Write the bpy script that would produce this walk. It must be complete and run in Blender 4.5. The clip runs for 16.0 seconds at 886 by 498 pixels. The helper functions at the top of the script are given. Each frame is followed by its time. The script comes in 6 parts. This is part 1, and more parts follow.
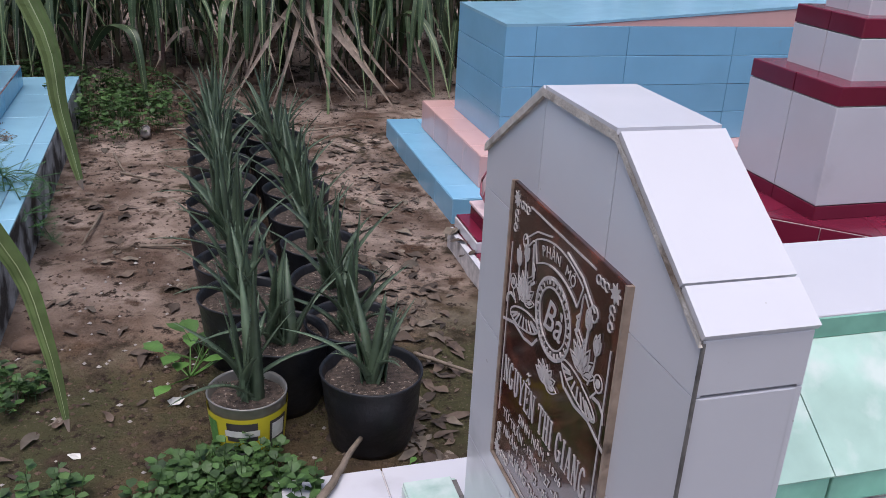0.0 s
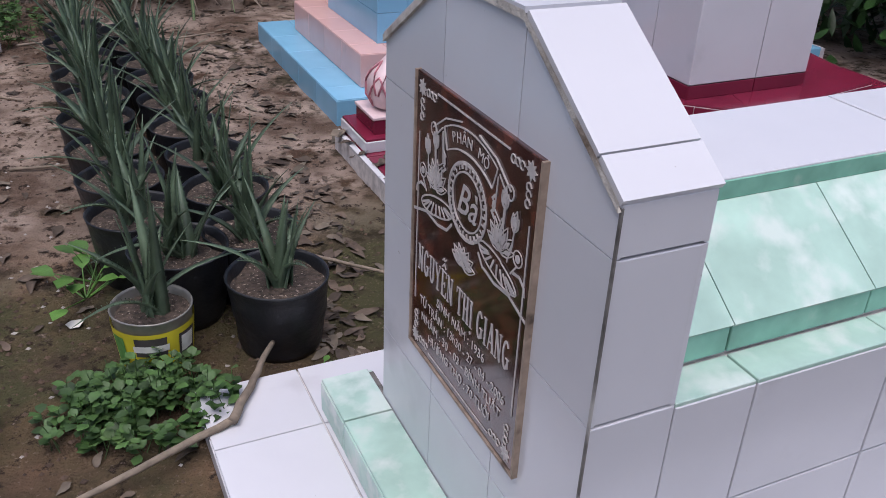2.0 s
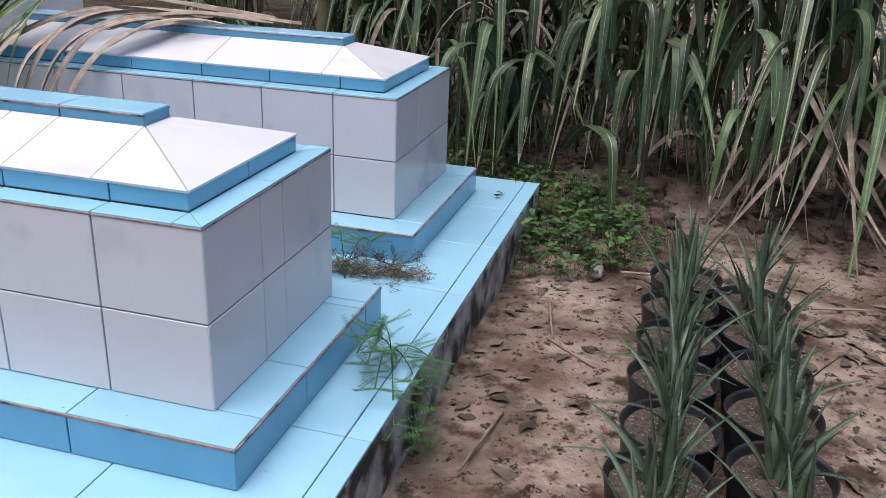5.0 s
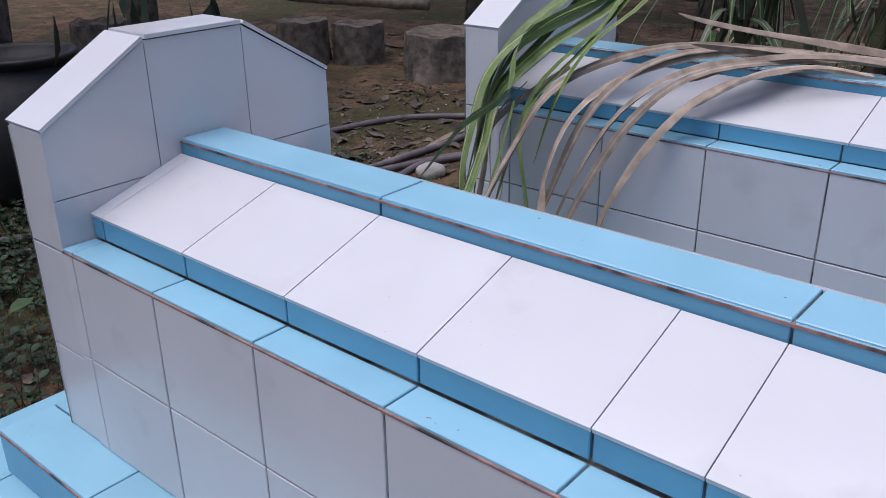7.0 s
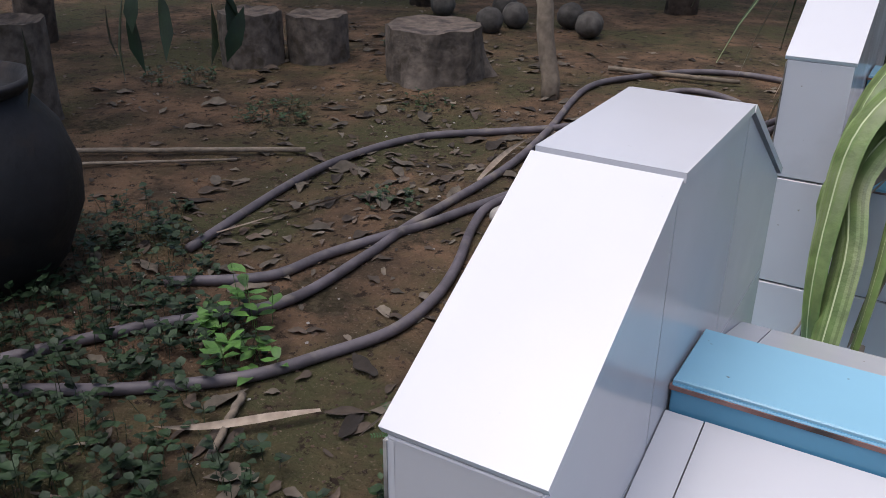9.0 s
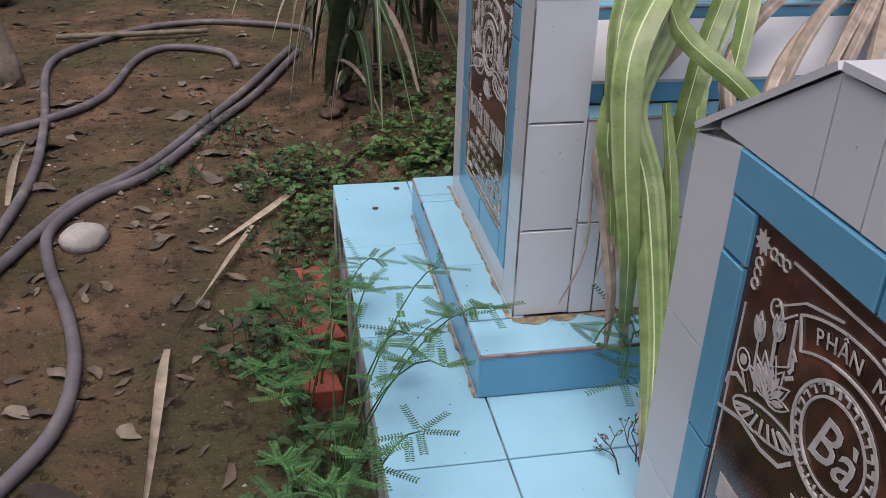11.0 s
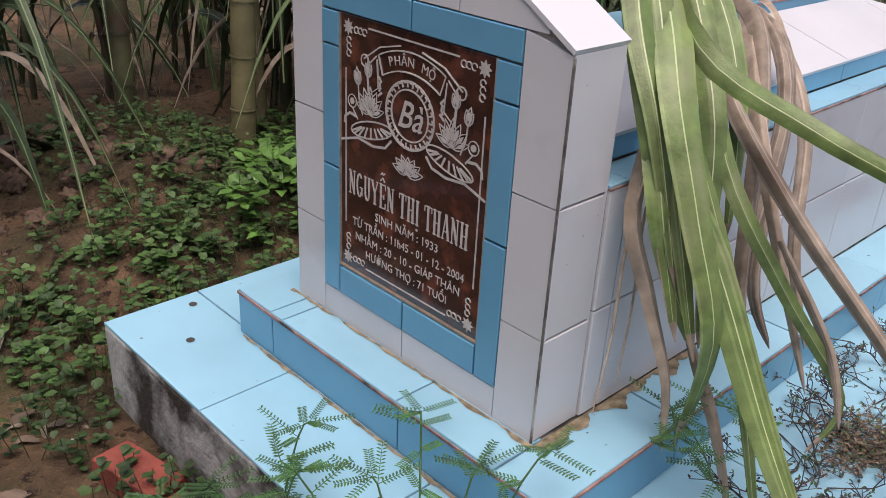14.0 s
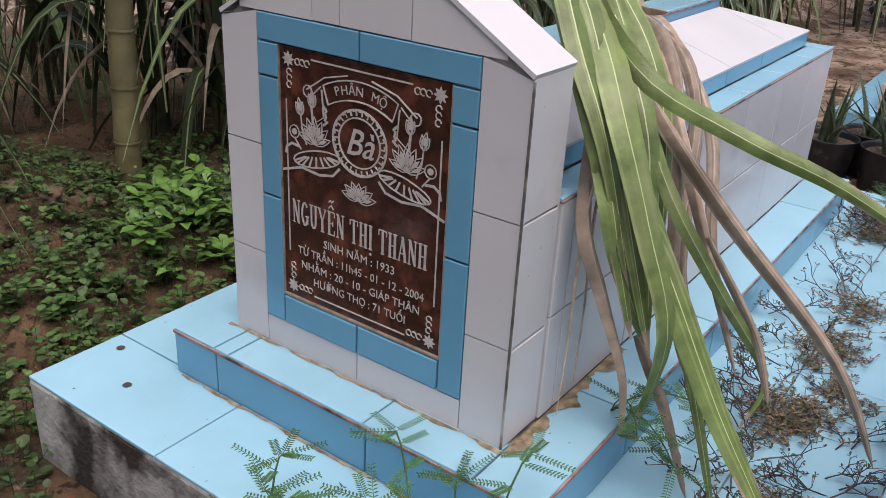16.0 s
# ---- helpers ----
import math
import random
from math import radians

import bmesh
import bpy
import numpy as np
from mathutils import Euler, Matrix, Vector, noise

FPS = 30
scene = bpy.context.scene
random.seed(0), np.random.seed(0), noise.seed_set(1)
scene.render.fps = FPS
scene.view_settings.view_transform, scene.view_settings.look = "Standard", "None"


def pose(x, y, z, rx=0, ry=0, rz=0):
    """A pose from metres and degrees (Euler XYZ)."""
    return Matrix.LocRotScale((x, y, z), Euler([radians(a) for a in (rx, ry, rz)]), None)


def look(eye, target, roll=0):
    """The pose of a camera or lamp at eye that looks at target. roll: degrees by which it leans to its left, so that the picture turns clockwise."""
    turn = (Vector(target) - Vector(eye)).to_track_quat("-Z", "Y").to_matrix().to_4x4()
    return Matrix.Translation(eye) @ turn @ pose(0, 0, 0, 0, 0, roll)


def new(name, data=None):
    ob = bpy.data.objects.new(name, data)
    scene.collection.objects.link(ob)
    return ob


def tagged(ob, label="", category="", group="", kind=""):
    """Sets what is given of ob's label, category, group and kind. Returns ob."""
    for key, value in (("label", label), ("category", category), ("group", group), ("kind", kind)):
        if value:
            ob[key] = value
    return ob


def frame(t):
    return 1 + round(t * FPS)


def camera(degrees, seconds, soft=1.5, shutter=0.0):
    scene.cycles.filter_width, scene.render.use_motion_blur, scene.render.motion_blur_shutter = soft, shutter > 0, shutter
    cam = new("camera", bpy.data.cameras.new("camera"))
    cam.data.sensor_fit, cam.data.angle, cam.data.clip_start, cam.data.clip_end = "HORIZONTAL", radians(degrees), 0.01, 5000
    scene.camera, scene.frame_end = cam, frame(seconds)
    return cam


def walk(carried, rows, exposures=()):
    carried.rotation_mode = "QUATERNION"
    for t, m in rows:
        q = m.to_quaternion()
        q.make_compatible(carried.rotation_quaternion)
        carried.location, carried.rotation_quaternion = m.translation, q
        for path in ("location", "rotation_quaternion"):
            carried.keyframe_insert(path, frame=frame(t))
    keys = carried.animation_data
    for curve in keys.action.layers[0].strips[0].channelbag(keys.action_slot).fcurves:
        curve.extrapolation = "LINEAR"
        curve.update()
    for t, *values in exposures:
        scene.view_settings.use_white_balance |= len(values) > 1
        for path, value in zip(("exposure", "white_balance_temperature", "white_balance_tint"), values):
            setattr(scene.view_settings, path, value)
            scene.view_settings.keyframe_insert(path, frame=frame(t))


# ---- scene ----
cam = camera(53.6, 16.0, soft=0.85)
PATH = [
    (0, (0.653, -2.705, 1.446), (1.187, -0.942, 0.666), 2.9),
    (0.5, (0.585, -2.712, 1.436), (1.292, -1.045, 0.586), 4.5),
    (1, (0.567, -2.717, 1.428), (1.328, -1.102, 0.526), 5.1),
    (1.5, (0.584, -2.726, 1.419), (1.353, -1.136, 0.48), 3.9),
    (2, (0.589, -2.713, 1.429), (1.356, -1.136, 0.467), 2.6),
    (2.5, (0.688, -2.607, 1.422), (1.347, -0.975, 0.472), 1.7),
    (3, (0.897, -2.402, 1.445), (1.222, -0.63, 0.577), 0.2),
    (3.5, (0.908, -2.251, 1.455), (1.066, -0.451, 0.599), 0.2),
    (4, (0.842, -1.864, 1.494), (0.892, -0.048, 0.657), 0.8),
    (4.5, (0.79, -1.651, 1.579), (0.573, 0.184, 0.816), -1.2),
    (5, (0.701, -1.275, 1.563), (0.205, 0.515, 0.822), 2.2),
    (5.2, (0.648, -1.153, 1.569), (-0.011, 0.576, 0.811), 0.6),
    (7.3, (-0.856, -0.328, 1.554), (-2.063, 1.052, 0.755), -0.4),
    (7.5, (-0.997, -0.308, 1.538), (-2.2, 1.071, 0.731), -0.1),
    (8, (-1.415, -0.191, 1.531), (-2.612, 1.184, 0.71), -0.6),
    (8.3, (-1.636, -0.165, 1.528), (-2.824, 1.213, 0.697), -0.2),
    (8.5, (-1.793, -0.146, 1.515), (-2.918, 1.287, 0.691), 0.0),
    (9, (-2.149, -0.062, 1.502), (-3.069, 1.499, 0.656), 0.5),
    (9.5, (-2.429, 0.055, 1.506), (-3.149, 1.693, 0.613), 1.0),
    (10, (-2.64, 0.12, 1.482), (-2.861, 1.878, 0.555), 1.7),
    (10.2, (-2.704, 0.114, 1.493), (-2.796, 1.878, 0.554), 1.6),
    (12.5, (-3.371, 0.658, 1.371), (-2.401, 2.172, 0.496), 2.5),
    (13, (-3.414, 0.854, 1.378), (-2.34, 2.287, 0.488), 2.7),
    (13.5, (-3.456, 0.981, 1.384), (-2.34, 2.385, 0.5), 2.9),
    (14, (-3.526, 1.078, 1.406), (-2.266, 2.354, 0.519), 3.1),
    (14.5, (-3.61, 1.157, 1.415), (-2.237, 2.31, 0.527), 3.7),
    (15, (-3.644, 1.181, 1.419), (-2.219, 2.264, 0.528), 3.2),
    (15.5, (-3.68, 1.199, 1.424), (-2.22, 2.252, 0.554), 3.1),
    (16, (-3.689, 1.203, 1.432), (-2.2, 2.237, 0.587), 3.1),
]
walk(cam, [(t, look(eye, target, roll)) for t, eye, target, roll in PATH],
     [(0, 0.10, 6150, 17), (1.5, 0.02, 6150, 17), (2.5, 0.06, 6150, 16), (3.5, 0.10, 6150, 13), (4, 0.42, 6350, 13), (5.2, 0.42, 6400, 14), (7.3, -0.10, 6050, 16), (8.5, 0.0, 6250, 13), (10, 0.06, 6350, 13), (12.4, 0.32, 7050, 18), (16, 0.30, 7050, 17)])

# ---- light ----
world = bpy.data.worlds.new("world")
scene.world = world
world.use_nodes = True
wn = world.node_tree
sky = wn.nodes.new("ShaderNodeTexSky")
sky.sky_type = 'NISHITA'
sky.sun_disc = False
sky.sun_elevation = radians(74)
sky.sun_rotation = radians(216)
sky.dust_density = 4.0
sky.air_density = 1.0
wn.links.new(sky.outputs[0], wn.nodes["Background"].inputs[0])
wn.nodes["Background"].inputs[1].default_value = 0.135
sun = new("sun", bpy.data.lights.new("sun", 'SUN'))
sun.data.energy = 2.0
sun.data.angle = radians(60)
sun.data.color = (1.0, 0.98, 0.965)
sun.matrix_world = look((-1.35, -1.8, 8), (0, 0, 0))


# ---- materials ----
def material(name, base, rough=0.5, var=0.15, scale=8.0, bump=0.0, bump_scale=60.0, metallic=0.0,
             dark=None, dark_amount=0.0, dark_scale=2.0, rnd=0.0, coat=0.0, spots=None, spot_scale=200.0, spot_at=0.62):
    m = bpy.data.materials.new(name)
    m.use_nodes = True
    nt = m.node_tree
    n, l = nt.nodes, nt.links
    b = n["Principled BSDF"]
    tc = n.new("ShaderNodeTexCoord")
    geo = n.new("ShaderNodeNewGeometry")
    oi = n.new("ShaderNodeObjectInfo")
    co = geo.outputs["Position"]

    def noise_node(s, detail=5.0):
        t = n.new("ShaderNodeTexNoise")
        t.inputs["Scale"].default_value = s
        t.inputs["Detail"].default_value = detail
        l.new(co, t.inputs["Vector"])
        return t

    def mix(fac, a, c):
        x = n.new("ShaderNodeMix")
        x.data_type = 'RGBA'
        l.new(fac, x.inputs[0])
        for s, v in ((x.inputs[6], a), (x.inputs[7], c)):
            if isinstance(v, tuple):
                s.default_value = (*v, 1)
            else:
                l.new(v, s)
        return x.outputs[2]

    def ramp(src, lo, hi):
        r = n.new("ShaderNodeMapRange")
        r.inputs[1].default_value, r.inputs[2].default_value = lo, hi
        l.new(src, r.inputs[0])
        return r.outputs[0]

    lo = tuple(c * (1 - var) for c in base)
    hi = tuple(min(1, c * (1 + var)) for c in base)
    col = mix(ramp(noise_node(scale).outputs[0], 0.3, 0.7), lo, hi)
    if dark:
        col = mix(ramp(noise_node(dark_scale, 8.0).outputs[0], 0.75 - dark_amount * 0.5, 0.85 - dark_amount * 0.4), col, dark)
    if spots:
        col = mix(ramp(noise_node(spot_scale, 2.0).outputs[0], spot_at, spot_at + 0.05), col, spots)
    if rnd:
        h = n.new("ShaderNodeHueSaturation")
        l.new(ramp(oi.outputs["Random"], 0, 1), h.inputs["Fac"])
        h.inputs["Value"].default_value = 1 - rnd
        l.new(col, h.inputs["Color"])
        isl = n.new("ShaderNodeHueSaturation")
        l.new(geo.outputs["Random Per Island"], isl.inputs["Fac"])
        isl.inputs["Value"].default_value = 1 - rnd
        l.new(h.outputs[0], isl.inputs["Color"])
        col = isl.outputs[0]
    l.new(col, b.inputs["Base Color"])
    rr = n.new("ShaderNodeMapRange")
    rr.inputs[3].default_value, rr.inputs[4].default_value = max(0.03, rough - 0.12), min(1, rough + 0.12)
    l.new(noise_node(scale * 2.3).outputs[0], rr.inputs[0])
    l.new(rr.outputs[0], b.inputs["Roughness"])
    b.inputs["Metallic"].default_value = metallic
    if coat:
        b.inputs["Coat Weight"].default_value = coat
        b.inputs["Coat Roughness"].default_value = 0.08
    if bump:
        bn = n.new("ShaderNodeBump")
        bn.inputs["Strength"].default_value = bump
        bn.inputs["Distance"].default_value = 0.01
        l.new(noise_node(bump_scale, 8.0).outputs[0], bn.inputs["Height"])
        l.new(bn.outputs[0], b.inputs["Normal"])
    return m


def leaf_material(name, base, tip, rnd=0.4, rough=0.45, vein=0.0):
    m = material(name, base, rough, 0.3, 25, 0.15, 120, rnd=rnd, dark=tip, dark_amount=0.35, dark_scale=6)
    b = m.node_tree.nodes["Principled BSDF"]
    b.inputs["Subsurface Weight"].default_value = 0.0
    b.inputs["Transmission Weight"].default_value = 0.0
    return m


M = {
    "white_tile": material("white_tile", (0.66, 0.655, 0.68), 0.18, 0.03, 4, rnd=0.07, dark=(0.55, 0.54, 0.56), dark_amount=0.30, dark_scale=3.5, spots=(0.4, 0.38, 0.34), spot_scale=70, spot_at=0.77),
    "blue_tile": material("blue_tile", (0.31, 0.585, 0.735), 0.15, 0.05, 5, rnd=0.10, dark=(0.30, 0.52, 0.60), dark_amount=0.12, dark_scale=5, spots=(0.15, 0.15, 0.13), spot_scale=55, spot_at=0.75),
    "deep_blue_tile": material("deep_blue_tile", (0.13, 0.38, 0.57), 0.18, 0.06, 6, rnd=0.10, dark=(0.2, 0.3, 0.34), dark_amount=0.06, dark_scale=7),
    "sky_blue_tile": material("sky_blue_tile", (0.24, 0.53, 0.74), 0.2, 0.06, 4, rnd=0.08, dark=(0.25, 0.42, 0.56), dark_amount=0.1, dark_scale=6),
    "pink_tile": material("pink_tile", (0.76, 0.47, 0.43), 0.22, 0.05, 5, rnd=0.08, dark=(0.5, 0.36, 0.32), dark_amount=0.08, dark_scale=6),
    "maroon_tile": material("maroon_tile", (0.20, 0.018, 0.045), 0.2, 0.12, 5, rnd=0.15, dark=(0.3, 0.15, 0.15), dark_amount=0.08, dark_scale=8),
    "green_tile": material("green_tile", (0.45, 0.64, 0.54), 0.2, 0.16, 9, rnd=0.08, dark=(0.64, 0.74, 0.67), dark_amount=0.5, dark_scale=11),
    "deep_green_tile": material("deep_green_tile", (0.25, 0.52, 0.40), 0.2, 0.2, 14, rnd=0.1, dark=(0.45, 0.62, 0.52), dark_amount=0.3, dark_scale=11),
    "grout": material("grout", (0.13, 0.12, 0.11), 0.9, 0.45, 30, 0.3, 150, dark=(0.42, 0.40, 0.37), dark_amount=0.5, dark_scale=9),
    "white_grout": material("white_grout", (0.62, 0.58, 0.56), 0.9, 0.25, 30, 0.3, 150),
    "mortar": material("mortar", (0.50, 0.46, 0.41), 0.95, 0.3, 22, 0.5, 90, dark=(0.2, 0.15, 0.11), dark_amount=0.45, dark_scale=10),
    "stained_concrete": material("stained_concrete", (0.36, 0.37, 0.36), 0.9, 0.4, 9, 0.6, 60, dark=(0.035, 0.03, 0.024), dark_amount=0.62, dark_scale=7),
    "granite": material("granite", (0.050, 0.016, 0.012), 0.07, 0.6, 28, dark=(0.15, 0.045, 0.028), dark_amount=0.42, dark_scale=17, coat=0.5),
    "engraving": material("engraving", (0.50, 0.46, 0.44), 0.7, 0.12, 60),
    "gold_edge": material("gold_edge", (0.33, 0.25, 0.19), 0.6, 0.3, 40, dark=(0.1, 0.07, 0.05), dark_amount=0.3, dark_scale=20),
    "black_plastic": material("black_plastic", (0.014, 0.015, 0.018), 0.42, 0.4, 18, 0.3, 40, dark=(0.07, 0.06, 0.05), dark_amount=0.2, dark_scale=10),
    "potting_soil": material("potting_soil", (0.075, 0.055, 0.042), 0.95, 0.6, 60, 1.0, 120, spots=(0.35, 0.28, 0.22), spot_scale=110, spot_at=0.63),
    "aloe": material("aloe", (0.125, 0.185, 0.11), 0.5, 0.35, 14, 0.15, 60, rnd=0.4, dark=(0.10, 0.13, 0.06), dark_amount=0.2, dark_scale=12, spots=(0.26, 0.33, 0.2), spot_scale=160, spot_at=0.7),
    "cane_leaf": leaf_material("cane_leaf", (0.14, 0.23, 0.10), (0.23, 0.32, 0.15), 0.7),
    "drape_leaf": leaf_material("drape_leaf", (0.235, 0.325, 0.105), (0.33, 0.39, 0.19), 0.4, 0.4),
    "cane_rib": material("cane_rib", (0.24, 0.29, 0.14), 0.5, 0.2, 20),
    "drape_dark": leaf_material("drape_dark", (0.19, 0.29, 0.085), (0.27, 0.34, 0.13), 0.3, 0.4),
    "drape_pale": leaf_material("drape_pale", (0.28, 0.385, 0.14), (0.38, 0.44, 0.20), 0.3, 0.45),
    "brown_leaf": leaf_material("brown_leaf", (0.52, 0.41, 0.32), (0.32, 0.23, 0.17), 0.4, 0.85),
    "pale_straw": leaf_material("pale_straw", (0.60, 0.50, 0.42), (0.45, 0.34, 0.28), 0.3, 0.85),
    "twig_dark": material("twig_dark", (0.085, 0.07, 0.07), 0.9, 0.4, 30, rnd=0.4),
    "midrib": material("midrib", (0.44, 0.50, 0.28), 0.5, 0.1, 20),
    "dry_leaf": leaf_material("dry_leaf", (0.54, 0.43, 0.33), (0.38, 0.27, 0.20), 0.4, 0.8),
    "litter": leaf_material("litter", (0.20, 0.145, 0.105), (0.08, 0.05, 0.035), 0.75, 0.85),
    "cane_stalk": material("cane_stalk", (0.10, 0.105, 0.05), 0.5, 0.4, 8, 0.2, 60, rnd=0.5, dark=(0.10, 0.05, 0.045), dark_amount=0.5, dark_scale=5),
    "bamboo": material("bamboo", (0.17, 0.15, 0.075), 0.5, 0.3, 9, 0.15, 50, rnd=0.2, dark=(0.1, 0.09, 0.05), dark_amount=0.3, dark_scale=8),
    "weed": leaf_material("weed", (0.07, 0.15, 0.035), (0.12, 0.22, 0.06), 0.6, 0.55),
    "mango_leaf": leaf_material("mango_leaf", (0.014, 0.032, 0.012), (0.022, 0.045, 0.016), 0.4, 0.45),
    # darker copy of weed, with the yard trees' shade put into its colour
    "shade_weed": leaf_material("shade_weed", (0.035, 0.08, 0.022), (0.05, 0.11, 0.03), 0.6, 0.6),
    "pale_litter": leaf_material("pale_litter", (0.27, 0.22, 0.165), (0.13, 0.095, 0.07), 0.6, 0.9),
    "bright_weed": leaf_material("bright_weed", (0.12, 0.27, 0.05), (0.16, 0.3, 0.07), 0.4, 0.5),
    "feather_weed": leaf_material("feather_weed", (0.065, 0.19, 0.05), (0.12, 0.27, 0.08), 0.5, 0.5),
    "dry_weed": leaf_material("dry_weed", (0.30, 0.22, 0.155), (0.13, 0.13, 0.07), 0.6, 0.9),
    "tree_leaf": leaf_material("tree_leaf", (0.03, 0.075, 0.018), (0.05, 0.1, 0.03), 0.5, 0.35),
    "bark": material("bark", (0.13, 0.10, 0.08), 0.95, 0.45, 12, 1.0, 40, dark=(0.045, 0.035, 0.03), dark_amount=0.5, dark_scale=8),
    "cut_wood": material("cut_wood", (0.13, 0.105, 0.085), 0.95, 0.5, 14, 1.0, 30, dark=(0.06, 0.045, 0.03), dark_amount=0.4, dark_scale=9),
    "hose": material("hose", (0.115, 0.098, 0.108), 0.6, 0.3, 10, 0.2, 70, dark=(0.2, 0.17, 0.15), dark_amount=0.35, dark_scale=8),
    "jar": material("jar", (0.012, 0.0105, 0.012), 0.62, 0.5, 7, 0.25, 40, dark=(0.03, 0.02, 0.016), dark_amount=0.3, dark_scale=6),
    "stone": material("stone", (0.36, 0.33, 0.30), 0.9, 0.25, 16, 0.5, 70),
    "clod": material("clod", (0.22, 0.14, 0.095), 0.98, 0.4, 9, 0.8, 60, rnd=0.5),
    "red_brick": material("red_brick", (0.36, 0.085, 0.06), 0.85, 0.25, 14, 0.5, 80, dark=(0.2, 0.09, 0.06), dark_amount=0.3, dark_scale=12, rnd=0.25),
    "yellow_label": material("yellow_label", (0.62, 0.52, 0.03), 0.4, 0.12, 14, dark=(0.4, 0.33, 0.06), dark_amount=0.2, dark_scale=20),
    "tin": material("tin", (0.42, 0.40, 0.36), 0.45, 0.25, 20, metallic=0.8),
    "label_dark": material("label_dark", (0.06, 0.05, 0.05), 0.5, 0.3, 40),
    "label_white": material("label_white", (0.7, 0.68, 0.62), 0.5, 0.1, 40),
    "label_green": material("label_green", (0.10, 0.25, 0.06), 0.5, 0.2, 40),
    "coconut": material("coconut", (0.14, 0.125, 0.11), 0.9, 0.4, 15, 0.5, 60, rnd=0.4),
    "lotus_white": material("lotus_white", (0.70, 0.54, 0.54), 0.35, 0.1, 20),
    "lotus_pink": material("lotus_pink", (0.46, 0.17, 0.20), 0.4, 0.2, 20),
    "biscuit": material("biscuit", (0.30, 0.17, 0.15), 0.9, 0.4, 25, dark=(0.06, 0.045, 0.04), dark_amount=0.5, dark_scale=14),
    "grime": material("grime", (0.26, 0.21, 0.14), 0.9, 0.5, 40, 0.3, 120, dark=(0.12, 0.09, 0.05), dark_amount=0.45, dark_scale=24),
    "dead_wood": material("dead_wood", (0.30, 0.24, 0.18), 0.95, 0.3, 20, 0.5, 90, rnd=0.3),
}


def soil_material():
    m = bpy.data.materials.new("soil")
    m.use_nodes = True
    nt = m.node_tree
    n, l = nt.nodes, nt.links
    b = n["Principled BSDF"]
    geo = n.new("ShaderNodeNewGeometry")
    sep = n.new("ShaderNodeSeparateXYZ")
    l.new(geo.outputs["Position"], sep.inputs[0])

    def nz(s, d=8.0, r=0.55):
        t = n.new("ShaderNodeTexNoise")
        t.inputs["Scale"].default_value, t.inputs["Detail"].default_value, t.inputs["Roughness"].default_value = s, d, r
        l.new(geo.outputs["Position"], t.inputs["Vector"])
        return t.outputs[0]

    def rg(src, lo, hi):
        r = n.new("ShaderNodeMapRange")
        r.inputs[1].default_value, r.inputs[2].default_value = lo, hi
        l.new(src, r.inputs[0])
        return r.outputs[0]

    def mx(fac, a, c):
        x = n.new("ShaderNodeMix")
        x.data_type = 'RGBA'
        l.new(fac, x.inputs[0])
        for s, v in ((x.inputs[6], a), (x.inputs[7], c)):
            if isinstance(v, tuple):
                s.default_value = (*v, 1)
            else:
                l.new(v, s)
        return x.outputs[2]

    def times(a, c):
        x = n.new("ShaderNodeMath")
        x.operation = 'MULTIPLY'
        l.new(a, x.inputs[0])
        l.new(c, x.inputs[1])
        return x.outputs[0]

    earth = mx(rg(nz(3.2), 0.38, 0.62), (0.075, 0.053, 0.035), (0.19, 0.118, 0.072))
    earth = mx(rg(nz(0.9, 10, 0.62), 0.46, 0.58), earth, (0.078, 0.074, 0.036))
    # pale trodden clay of the aisle east of the platform
    aisle = mx(rg(nz(2.6), 0.40, 0.60), (0.135, 0.092, 0.068), (0.41, 0.32, 0.26))
    aisle = mx(rg(nz(5.5), 0.56, 0.66), aisle, (0.085, 0.05, 0.033))
    fx = rg(sep.outputs[0], -0.5, 0.1)
    fy = rg(sep.outputs[1], -0.25, 0.35)
    col = mx(times(fx, fy), earth, aisle)
    col = mx(rg(nz(38, 4), 0.30, 0.75), mx(rg(nz(90, 3), 0.6, 0.75), col, (0.28, 0.215, 0.165)), col)
    col = mx(rg(nz(4.2, 9, 0.68), 0.53, 0.64), col, mx(rg(nz(20), .4, .6), (0.060, 0.042, 0.028), (0.095, 0.066, 0.045)))
    col = mx(rg(nz(16, 7, 0.7), 0.56, 0.62), col, (0.036, 0.025, 0.018))
    col = mx(rg(nz(2.1, 10, 0.7), 0.57, 0.63), col, mx(rg(nz(26, 5), 0.45, 0.6), (0.042, 0.034, 0.020), (0.085, 0.066, 0.042)))
    col = mx(rg(nz(8, 9, 0.7), 0.64, 0.70), col, (0.36, 0.28, 0.22))
    l.new(col, b.inputs["Base Color"])
    b.inputs["Roughness"].default_value = 0.97
    b.inputs["Specular IOR Level"].default_value = 0.14
    bn = n.new("ShaderNodeBump")
    bn.inputs["Strength"].default_value, bn.inputs["Distance"].default_value = 1.0, 0.035
    l.new(nz(30, 10, 0.65), bn.inputs["Height"])
    l.new(bn.outputs[0], b.inputs["Normal"])
    return m


M["soil"] = soil_material()


# ---- helpers for meshes ----
def to_mesh(name, bm, mats, smooth=False):
    me = bpy.data.meshes.new(name)
    if smooth:
        for f in bm.faces:
            f.smooth = True
    bm.to_mesh(me)
    bm.free()
    for mm in (mats if isinstance(mats, (list, tuple)) else [mats]):
        me.materials.append(M[mm])
    return me


def part(name, bm, mats, parent=None, label="", smooth=False):
    ob = new(name, to_mesh(name, bm, mats, smooth))
    if parent:
        ob.parent = parent
    if label:
        tagged(ob, label)
    return ob


